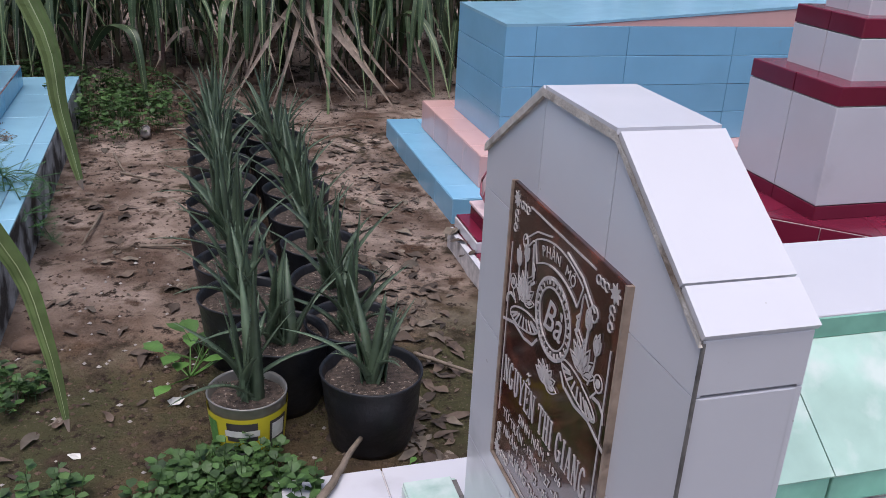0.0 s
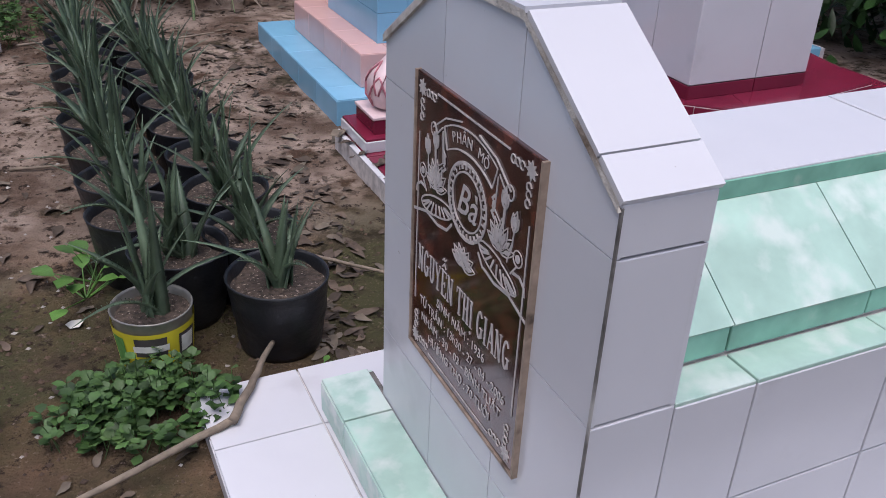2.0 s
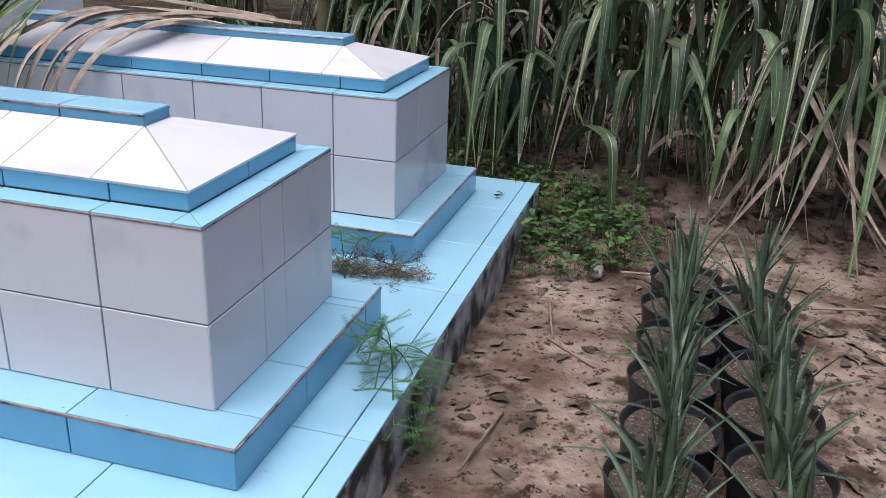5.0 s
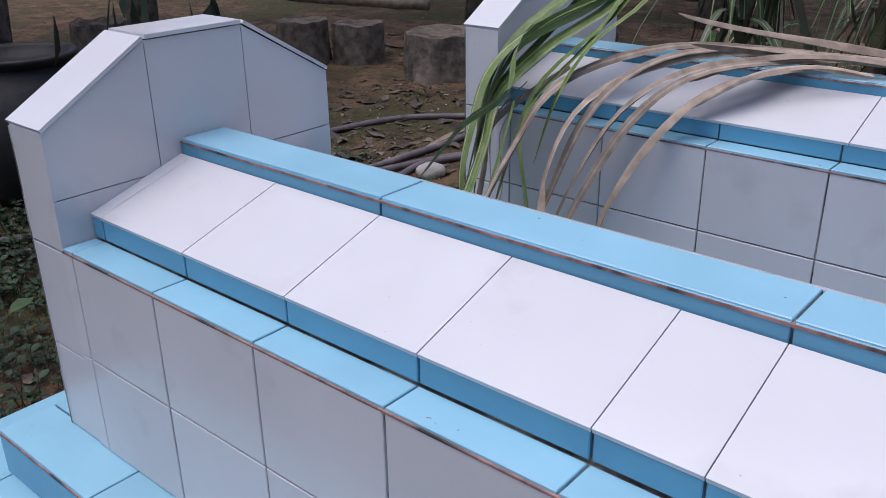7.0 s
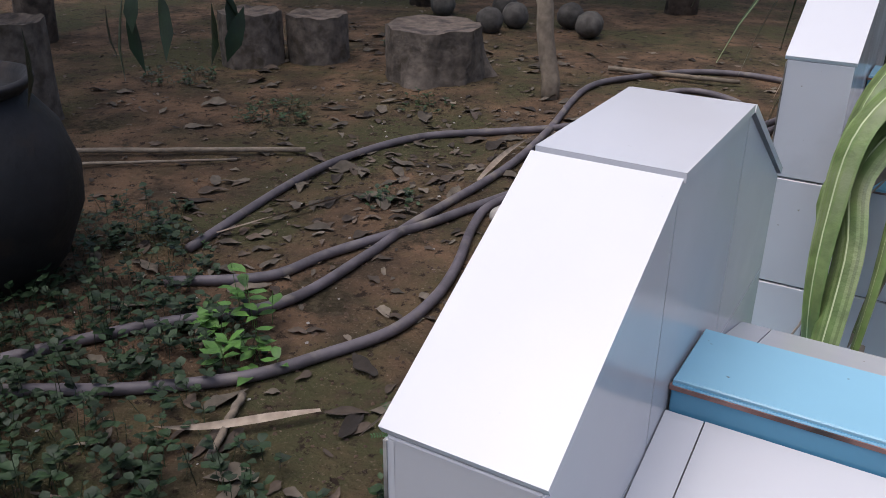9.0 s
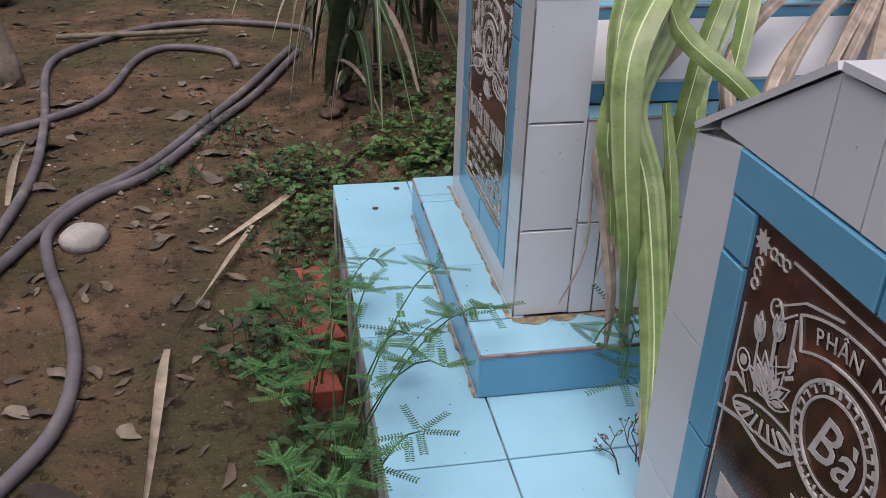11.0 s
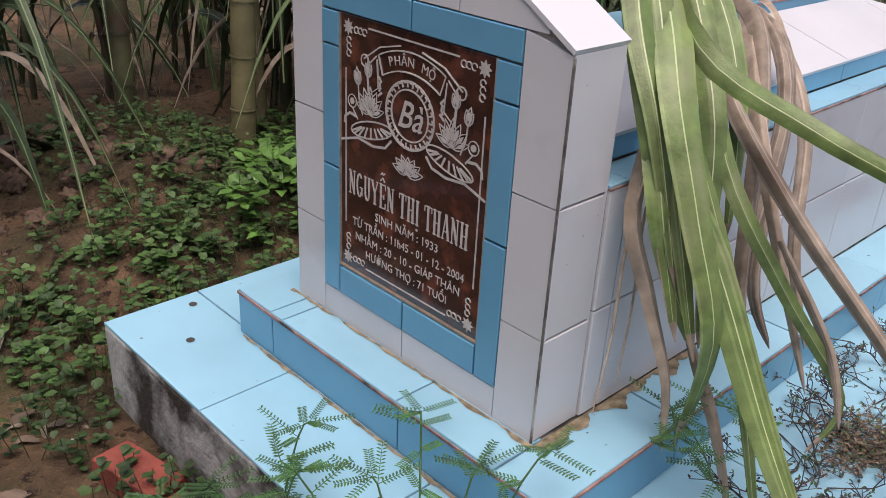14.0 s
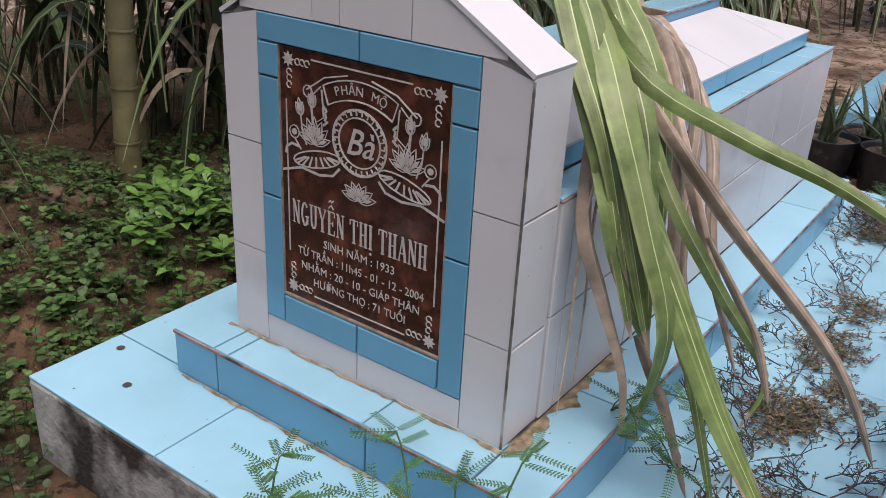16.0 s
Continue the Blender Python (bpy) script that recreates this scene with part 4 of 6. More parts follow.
def tube(pts, radius, seg=8, radii=None):
    bm = bmesh.new()
    rings = []
    up = Vector((0, 0, 1))
    for i, p in enumerate(pts):
        d = (pts[min(i + 1, len(pts) - 1)] - pts[max(i - 1, 0)]).normalized()
        a = d.cross(up if abs(d.z) < .9 else Vector((1, 0, 0))).normalized()
        c = d.cross(a)
        r = radii[i] if radii else radius
        rings.append([bm.verts.new(p + (a * math.cos(2 * math.pi * k / seg) + c * math.sin(2 * math.pi * k / seg)) * r) for k in range(seg)])
    for a, c in zip(rings, rings[1:]):
        for k in range(seg):
            bm.faces.new((a[k], a[(k + 1) % seg], c[(k + 1) % seg], c[k]))
    bm.faces.new(rings[0][::-1])
    bm.faces.new(rings[-1])
    bmesh.ops.recalc_face_normals(bm, faces=bm.faces)
    return bm


lotus_bud()


# ---- sky blue and pink grave ----
def sky_blue_tomb():
    tb = thing("tomb", "sky blue tiled tomb with a pink plinth and blue step", "tomb")
    box_part("step", (1.765 + .006, 0.85 + .006, -0.06, 4.7, 2.25, 0.107), "white_grout", tb)
    tile_grid(tb, (1.765, 0.85, 0.107), (1, 0, 0), (0, 1, 0), [0, .18, .48, .78, 1.08, 1.38, 1.68, 1.98, 2.28, 2.58, 2.9], [0, .18, .48, .78, 1.08, 1.4], "sky_blue_tile")
    tile_grid(tb, (1.765, 0.858, -0.03), (1, 0, 0), (0, 0, 1), steps(0, 2.9, .18), [0, .143], "sky_blue_tile")
    for q in steps(0.85, 2.0, 0.3):
        tile(tb, (1.773, q + .3 if q < 1.9 else 2.25, -0.03), (0, -1, 0), (0, 0, 1), .3, .143, "sky_blue_tile")
    box_part("pink_plinth", (1.925 + .006, 0.98 + .006, 0.112, 4.6, 2.05, 0.265), "white_grout", tb, "pink tiled plinth")
    tile_grid(tb, (1.925, 0.98, 0.265), (1, 0, 0), (0, 1, 0), steps(0, 2.6, .16), [0, .16, .41, .66, .91, 1.07], "pink_tile")
    tile_grid(tb, (1.925, 0.988, 0.115), (1, 0, 0), (0, 0, 1), steps(0, 2.6, .16), [0, .156], "pink_tile")
    for q in (0.98, 1.248, 1.515, 1.783):
        tile(tb, (1.933, q + .2675, 0.115), (0, -1, 0), (0, 0, 1), .2675, .156, "pink_tile")
    x0, y0, y1, z0, z1 = 2.06, 1.122, 1.86, 0.272, 0.838
    box_part("body", (x0 + .008, y0 + .008, z0, 4.5, y1 - .008, z1 - .008), "white_grout", tb)
    zs = [z0, z0 + .142, z0 + .284, z0 + .426, z1]
    for d, e in zip(zs, zs[1:]):
        xs = [x0, x0 + .15, x0 + .62, x0 + 1.2, x0 + 1.8, 4.5]
        for a, c in zip(xs, xs[1:]):
            tile(tb, (a, y0 + .008, d), (1, 0, 0), (0, 0, 1), c - a, e - d, "sky_blue_tile", gap=0.0022)
        tile(tb, (x0 + .008, y1, d), (0, -1, 0), (0, 0, 1), y1 - y0, e - d, "sky_blue_tile", gap=0.003)
    # pink wedge that lifts the blue top towards the head
    part("wedge", prism([(x0 + .3, z1), (4.5, z1), (4.5, z1 + .15)], "y", y0 + .004, y1 - .004), "pink_tile", tb, "pink wedge under the top")
    part("top_slab", prism([(x0, z1 - .006), (x0 + .3, z1 + .002), (4.5, z1 + .152), (4.5, z1 + .166), (x0 + .3, z1 + .014), (x0, z1 + .008)], "y", y0, y1), "blue_tile", tb)


sky_blue_tomb()


# ---- plants: shared builders ----
rng = random.Random(7)


class Soup:
    """Collects many small faces for one mesh."""
    def __init__(self):
        self.v, self.f, self.m = [], [], []

    def quad_strip(self, left, mid, right, mat=0):
        k = len(self.v)
        n = len(mid)
        for a, b, c in zip(left, mid, right):
            self.v += [tuple(a), tuple(b), tuple(c)]
        for i in range(n - 1):
            o = k + 3 * i
            self.f += [(o, o + 1, o + 4, o + 3), (o + 1, o + 2, o + 5, o + 4)]
            self.m += [mat, mat]

    def ribbon(self, pts, width, fold=0.25, mat=0, twist=0.0, taper=None, rib=None, side=None):
        """A long leaf along pts, folded along its midrib, tapering to its tip."""
        n = len(pts)
        lf, md, rt = [], [], []
        side0 = None
        for i, p in enumerate(pts):
            d = (pts[min(i + 1, n - 1)] - pts[max(i - 1, 0)]).normalized()
            s = (side - d * side.dot(d)) if side else d.cross(Vector((0, 0, 1)))
            if s.length < 0.05:
                s = side0 or Vector((1, 0, 0))
            s.normalize()
            if side0 and s.dot(side0) < 0:
                s = -s
            side0 = s
            t = i / (n - 1)
            s = Matrix.Rotation(twist * t, 3, d) @ s
            up = s.cross(d)
            w = width * (taper(t) if taper else (0.55 + 0.45 * min(1, t * 4)) * (1 - t ** 2.2) ** 0.8 + 0.02) / 2
            lf.append(p + s * w + up * w * fold)
            md.append(p)
            rt.append(p - s * w + up * w * fold)
        self.quad_strip(lf, md, rt, mat)
        if rib is not None:
            k = len(self.v)
            for i, (a, b, c) in enumerate(zip(lf, md, rt)):
                up = ((a + c) / 2 - b)
                off = up.normalized() * 0.0015 if up.length > 1e-6 else Vector((0, 0, .0015))
                wv = (a - c).normalized() * width * 0.045
                self.v += [tuple(b + wv + off), tuple(b - wv + off)]
            for i in range(len(md) - 1):
                self.f.append((k + 2 * i, k + 2 * i + 1, k + 2 * i + 3, k + 2 * i + 2))
                self.m.append(rib)

    def blade(self, p, d, up, length, width, mat=0, curl=0.0):
        """A small pointed leaf of six corners, bent along its middle."""
        d = d.normalized()
        s = d.cross(up)
        if s.length < 1e-4:
            s = d.cross(Vector((1, 0, 0)))
        s.normalize()
        u = s.cross(d)
        k = len(self.v)
        q = p + d * length * 0.5 + u * curl * length
        e = p + d * length + u * curl * length * 0.4
        h = width / 2
        self.v += [tuple(p), tuple(p + d * length * .3 + s * h * .8 + u * (curl * .6 * length + .15 * h)), tuple(p + d * length * .3 + u * curl * .6 * length), tuple(p + d * length * .3 - s * h * .8 + u * (curl * .6 * length + .15 * h)),
                   tuple(q + s * h + u * .2 * h + d * length * .12), tuple(q + d * length * .12), tuple(q - s * h + u * .2 * h + d * length * .12), tuple(e)]
        self.f += [(k, k + 1, k + 2), (k, k + 2, k + 3), (k + 1, k + 4, k + 5, k + 2), (k + 2, k + 5, k + 6, k + 3), (k + 4, k + 7, k + 5), (k + 5, k + 7, k + 6)]
        self.m += [mat] * 6

    def crumpled(self, p, ang, tilt, length, width, mat, q):
        """A dry leaf lying flat: oval, wavy, with a sunken midrib and a ragged edge."""
        d = Vector((math.cos(ang), math.sin(ang), tilt))
        s = Vector((-math.sin(ang), math.cos(ang), q.uniform(-.25, .25)))
        k, n, ph = len(self.v), 6, q.uniform(0, 6)
        bend = q.uniform(-.12, .12) * length
        for i in range(n + 1):
            t = i / n
            w = width * .5 * math.sin(math.pi * min(1, .06 + t * .94) ** .8) + .001
            c = p + d * length * (t - .5) + s * bend * math.sin(math.pi * t)
            lift = .05 * length * abs(math.sin(3.1 * t + ph))
            for e in (-1, -.5, 0, .5, 1):
                r = w * e * (1 + .18 * q.uniform(-1, 1) * abs(e))
                z = lift + abs(e) * w * (.35 + .3 * math.sin(7 * t + ph + e))
                self.v.append(tuple(c + s * r + Vector((0, 0, z))))
        for i in range(n):
            for j in range(4):
                o = k + 5 * i + j
                self.f.append((o, o + 1, o + 6, o + 5))
                self.m.append(mat)

    def rod(self, a, b, r0, r1, mat=0, seg=5):
        d = (b - a).normalized()
        s = d.cross(Vector((0, 0, 1)) if abs(d.z) < .9 else Vector((1, 0, 0))).normalized()
        t = d.cross(s)
        k = len(self.v)
        for p, r in ((a, r0), (b, r1)):
            for i in range(seg):
                an = 2 * math.pi * i / seg
                self.v.append(tuple(p + (s * math.cos(an) + t * math.sin(an)) * r))
        for i in range(seg):
            j = (i + 1) % seg
            self.f.append((k + i, k + j, k + seg + j, k + seg + i))
            self.m.append(mat)

    def out(self, name, mats, parent=None, label="", smooth=True):
        return raw(name, self.v, self.f, mats, parent, label, smooth, self.m)


def rand_dir(r, zlo, zhi):
    a = r.uniform(0, 2 * math.pi)
    z = r.uniform(zlo, zhi)
    h = math.sqrt(max(0, 1 - z * z))
    return Vector((h * math.cos(a), h * math.sin(a), z))


def bezier(a, b, c, d, n):
    out = []
    for i in range(n + 1):
        t = i / n
        out.append(a * (1 - t) ** 3 + b * 3 * t * (1 - t) ** 2 + c * 3 * t * t * (1 - t) + d * t ** 3)
    return out


def arch(base, ang, rise, reach, droop, n=9):
    h = Vector((math.cos(ang), math.sin(ang), 0))
    return bezier(base, base + h * reach * .15 + Vector((0, 0, rise * .8)), base + h * reach * .6 + Vector((0, 0, rise * 1.15)), base + h * reach + Vector((0, 0, rise - droop)), n)


# ---- potted aloes ----
def pot_mesh(part_parent, r, h):
    bm = bmesh.new()
    prof = [(r * .80, 0), (r * .84, h * .1), (r * .90, h * .45), (r * .93, h * .5), (r * .96, h * .8), (r, h * .97), (r * 1.02, h), (r * .985, h * 1.005), (r * .95, h * .97), (r * .90, h * .82)]
    seg = 28
    rings = [[bm.verts.new((q * (1 + .018 * math.sin(3 * 2 * math.pi * i / seg + z * 20)) * math.cos(2 * math.pi * i / seg), q * (1 + .018 * math.cos(2 * 2 * math.pi * i / seg + z * 13)) * math.sin(2 * math.pi * i / seg), z)) for i in range(seg)] for q, z in prof]
    for a, c in zip(rings, rings[1:]):
        for i in range(seg):
            bm.faces.new((a[i], a[(i + 1) % seg], c[(i + 1) % seg], c[i]))
    bm.faces.new(rings[0][::-1])
    return bm


def aloe_leaf(p, ang, lean, length, width, r):
    """Thick tapering channelled leaf with a toothed edge."""
    h = Vector((math.cos(ang), math.sin(ang), 0))
    s = Vector((-math.sin(ang), math.cos(ang), 0))
    n = 9
    vs, fs = [], []
    for i in range(n + 1):
        t = i / n
        out = h * (math.sin(lean) * length * t * (0.6 + 0.55 * t)) + Vector((0, 0, math.cos(lean * (0.6 + .5 * t)) * length * t))
        c = p + out
        w = width * (1 - t ** 1.5) * .5 + .0008
        th = width * .36 * (1 - t) + .001
        nrm = (h * math.cos(lean) - Vector((0, 0, math.sin(lean))))
        vs += [tuple(c + s * w - nrm * th * .1), tuple(c + nrm * th * .75), tuple(c - s * w - nrm * th * .1), tuple(c + nrm * th * .15)]
    # outer back is vertex 1, inner channel is vertex 3
    for i in range(n):
        o = 4 * i
        for a in range(4):
            b = (a + 1) % 4
            fs.append((o + a, o + b, o + 4 + b, o + 4 + a))
    k = 4 * n
    fs.append((k, k + 1, k + 2, k + 3))
    for i in range(1, 2 * n - 1):
        t = i / (2 * n)
        j = min(n - 1, int(t * n))
        f = t * n - j
        for e, sg in ((0, 1), (2, -1)):
            a = Vector(vs[4 * j + e]).lerp(Vector(vs[4 * (j + 1) + e]), f)
            m = len(vs)
            vs += [tuple(a), tuple(a + Vector((0, 0, .006))), tuple(a + s * sg * .0045 + Vector((0, 0, .005)))]
            fs.append((m, m + 1, m + 2))
    return vs, fs


def potted_aloe(x, y, r, h, count, length, tin=False, seed=0):
    q = random.Random(seed)
    z = ground_z(x, y) - .004
    th = thing("potted_aloe", "green aloe plant in a yellow labelled tin can" if tin else "spiny green aloe plant in a black plastic pot", "potted plant", "" if tin else "rows of aloe pots", at=(x, y, z))
    pot = part("pot", pot_mesh(th, r, h), "tin" if tin else "black_plastic", th, "tin can with a yellow paper label" if tin else "", smooth=True)
    soil = bmesh.new()
    bmesh.ops.create_circle(soil, cap_ends=True, segments=24, radius=r * .94)
    bmesh.ops.inset_region(soil, faces=list(soil.faces), thickness=r * .3)
    for v in soil.verts:
        v.co.z = h * .86 + q.uniform(-.006, .01)
    part("soil", soil, "potting_soil", th)
    base = Vector((0, 0, h * .84))
    for i in range(count):
        f = i / count
        ang = i * 2.4 + q.uniform(-.35, .35)
        lean = 0.06 + 0.95 * f ** 1.35 + q.uniform(-.1, .2)
        vs, fs = aloe_leaf(base + Vector((q.uniform(-.03, .03), q.uniform(-.03, .03), 0)), ang, lean, length * q.uniform(.75, 1.1) * (1 - .2 * f), q.uniform(.026, .044), q)
        raw("leaf", vs, fs, "aloe", th, smooth=True)
    return th


for i, (x, y) in enumerate([(.78, 2.05), (.765, 1.76), (.77, 1.48), (.765, 1.2), (.77, .92), (.755, .65), (.76, .36), (.77, .07), (.775, -.2), (.86, -.46)]):
    potted_aloe(x, y, .138, .225, 13, .37 + .04 * math.sin(i * 2.1), seed=20 + i)
for i, (x, y) in enumerate([(1.02, 1.9), (1.045, 1.63), (1.05, 1.36), (1.055, 1.09), (1.06, .8), (1.06, .5), (1.07, .2), (1.07, -.1), (1.075, -.4), (1.08, -.69)]):
    potted_aloe(x, y, .138, .225, 12, .36 + .04 * math.cos(i * 1.7), seed=50 + i)
can = potted_aloe(.75, -.66, .104, .178, 14, .40, True, 99)


def can_label():
    """Paper label wrapped round the tin, with a dark emblem and plain bars for its print."""
    def wrap(name, a0, a1, z0, z1, r, mat, label=""):
        n = max(4, int((a1 - a0) / 8))
        vs, fs = [], []
        for i in range(n + 1):
            a = radians(a0 + (a1 - a0) * i / n)
            for z in (z0, z1):
                k = r * (.84 + .15 * z / .175) / .98
                vs.append((k * math.cos(a), k * math.sin(a), z))
        fs = [(2 * i, 2 * i + 2, 2 * i + 3, 2 * i + 1) for i in range(n)]
        return raw(name, vs, fs, mat, can, label, smooth=True)
    wrap("label", -195, 40, .022, .148, .1078, "yellow_label", "yellow paper label with a dark emblem")
    for i, (a0, a1, z0, z1, mt) in enumerate(((-125, -80, .078, .135, "label_dark"), (-128, -77, .092, .112, "label_white"), (-165, -142, .035, .13, "label_green"), (-62, -30, .04, .13, "label_dark"), (-58, -34, .07, .12, "label_white"), (-128, -84, .035, .062, "label_white"))):
        wrap("label_print", a0, a1, z0, z1, .1084 + .0004 * (i + 1), mt)


can_label()


# ---- sugarcane ----
def sugarcane(x, y, seed, stalks=5, leaves=26, dry=10, height=2.6, spread=.22, lean=(0, 0)):
    q = random.Random(seed)
    z = ground_z(x, y) - .02
    th = thing("sugarcane_clump", "clump of sugarcane with arching green and dry leaves", "sugarcane", "sugarcane along the graves", at=(x, y, z))
    green, dead = Soup(), Soup()
    for s in range(stalks):
        b = Vector((q.uniform(-spread, spread), q.uniform(-spread, spread), 0))
        tip = b + Vector((q.uniform(-.3, .3) + lean[0], q.uniform(-.3, .3) + lean[1], height * q.uniform(.7, 1)))
        n = 12
        pts = [b.lerp(tip, (i / n)) + Vector((0, 0, 0)) for i in range(n + 1)]
        st = Soup()
        for a, c in zip(pts, pts[1:]):
            st.rod(a, a.lerp(c, .93), .0165, .0155, 0, 8)
            st.rod(a.lerp(c, .93), c, .0185, .0175, 0, 8)
        st.out("stalk", "cane_stalk", th)
        for k in range(leaves // stalks):
            p = b.lerp(tip, q.uniform(.06, 1) ** 1.15)
            green.ribbon(arch(p, q.uniform(0, 2 * math.pi), q.uniform(.25, .75), q.uniform(.25, .8), q.uniform(.5, 1.2), 10), q.uniform(.04, .09), .22, 0, q.uniform(-.9, .9), rib=1)
        for k in range(dry // stalks + 1):
            p = b.lerp(tip, q.uniform(.1, .45))
            dead.ribbon(arch(p, q.uniform(0, 2 * math.pi), q.uniform(.02, .2), q.uniform(.15, .55), p.z + q.uniform(-.1, .1), 8), q.uniform(.02, .045), .5, 0, q.uniform(-2.5, 2.5))
    green.out("leaves", ["cane_leaf", "cane_rib"], th)
    dead.out("dry_leaves", "dry_leaf", th, "dry brown hanging leaves")
    return th


CANES = [(-.55, 3.75), (-.15, 4.0), (.25, 3.7), (.75, 3.85), (1.2, 3.6), (1.7, 3.75), (2.2, 3.5), (2.75, 3.65), (3.3, 3.4), (3.9, 3.5), (4.5, 3.4),
         (-1.05, 3.95), (-1.4, 4.35), (-.8, 4.6), (-.1, 4.8), (.6, 4.7), (1.4, 4.6), (2.3, 4.5), (3.2, 4.5), (4.2, 4.4), (0.2, 5.6), (1.5, 5.6), (2.8, 5.5), (-1.2, 5.4), (4.2, 5.5), (-1.9, 5.3), (5.2, 4.2), (-2.2, 6.2), (-.6, 6.4), (5.4, 2.9)]
for i, (x, y) in enumerate(CANES):
    sugarcane(x, y, 200 + i, 4, 64 if i < 18 else 40, 16 if i < 11 else 8)
# two clumps whose long leaves hang into the view beside the green grave and near the blue platform's corner
sugarcane(-2.55, 4.9, 400, 4, 30, 10)
sugarcane(-2.75, 4.35, 401, 2, 34, 4, 1.7, .08)


def long_leaves(name, label, paths, mats, widths, dry=(), side=None):
    th = thing(name, label, "leaves")
    for i, (p, w) in enumerate(zip(paths, widths)):
        s = Soup()
        n = 18
        pts = bezier(*[Vector(c) for c in p], n)
        d = i in dry
        s.ribbon(pts, w, .35 if d else .2, 0, (1.4 if d else .35) * (-1) ** i, None, None if d else 1, side)
        s.out("dry_leaf" if d else "leaf", ["dry_leaf", "midrib"] if d else mats, th)
    return th


def spline(pts, k=5):
    vs = [Vector(p) for p in pts]
    out = []
    for i in range(len(vs) - 1):
        p0, p1, p2, p3 = vs[max(i - 1, 0)], vs[i], vs[i + 1], vs[min(i + 2, len(vs) - 1)]
        for j in range(k):
            t = j / k
            out.append(.5 * ((2 * p1) + (p2 - p0) * t + (2 * p0 - 5 * p1 + 4 * p2 - p3) * t * t + (3 * p1 - p0 - 3 * p2 + p3) * t ** 3))
    return out + [vs[-1]]


def veined_leaf(th, path, width, dry, seed, side, mats=("drape_leaf", "drape_dark", "drape_pale", "midrib", "brown_leaf", "pale_straw")):
    """Long blade of narrow lengthwise veins with a pale midrib, wavy edges and a withered tip."""
    q = random.Random(seed)
    pts = spline(path)
    n = len(pts)
    edges = [-1, -.8, -.62, -.42, -.24, -.045, .045, .24, .42, .62, .8, 1]
    vs, fs, ms = [], [], []
    ph, tw = q.uniform(0, 6), q.uniform(-.5, .5) * (2.4 if dry else 1)
    picks = [q.choice((0, 0, 0, 1, 1, 1, 2)) for _ in edges]
    for i, p in enumerate(pts):
        t = i / (n - 1)
        d = (pts[min(i + 1, n - 1)] - pts[max(i - 1, 0)]).normalized()
        sd = (side - d * side.dot(d)).normalized()
        sd = Matrix.Rotation(tw * (t - .3), 3, d) @ sd
        up = sd.cross(d)
        w = width / 2 * min(1, .6 + 1.6 * t) * (1 - t ** 3.2) ** .7 + .0012
        curl = (.75 if dry else .3)
        for e in edges:
            wave = .10 * math.sin(9 * t + ph + (2 if e > 0 else 0)) * abs(e) * (2 if dry else 1)
            vs.append(tuple(p + sd * w * e * (1 - .25 * dry) + up * w * (curl * abs(e) ** 1.3 + wave + (.03 if picks[edges.index(e)] == 1 else 0))))
    m = len(edges)
    for i in range(n - 1):
        t = i / (n - 1)
        for j in range(m - 1):
            fs.append((i * m + j, i * m + j + 1, (i + 1) * m + j + 1, (i + 1) * m + j))
            if dry:
                ms.append(4 if picks[j] < 2 else 5)
            elif t > .93 or (t > .8 and j in (0, m - 2) and picks[0] == 1):
                ms.append(4)
            else:
                ms.append(3 if j == m // 2 - 1 else picks[j])
    return raw("dry_leaf" if dry else "leaf", vs, fs, list(mats), th, "withered brown leaf" if dry else "", True, ms)


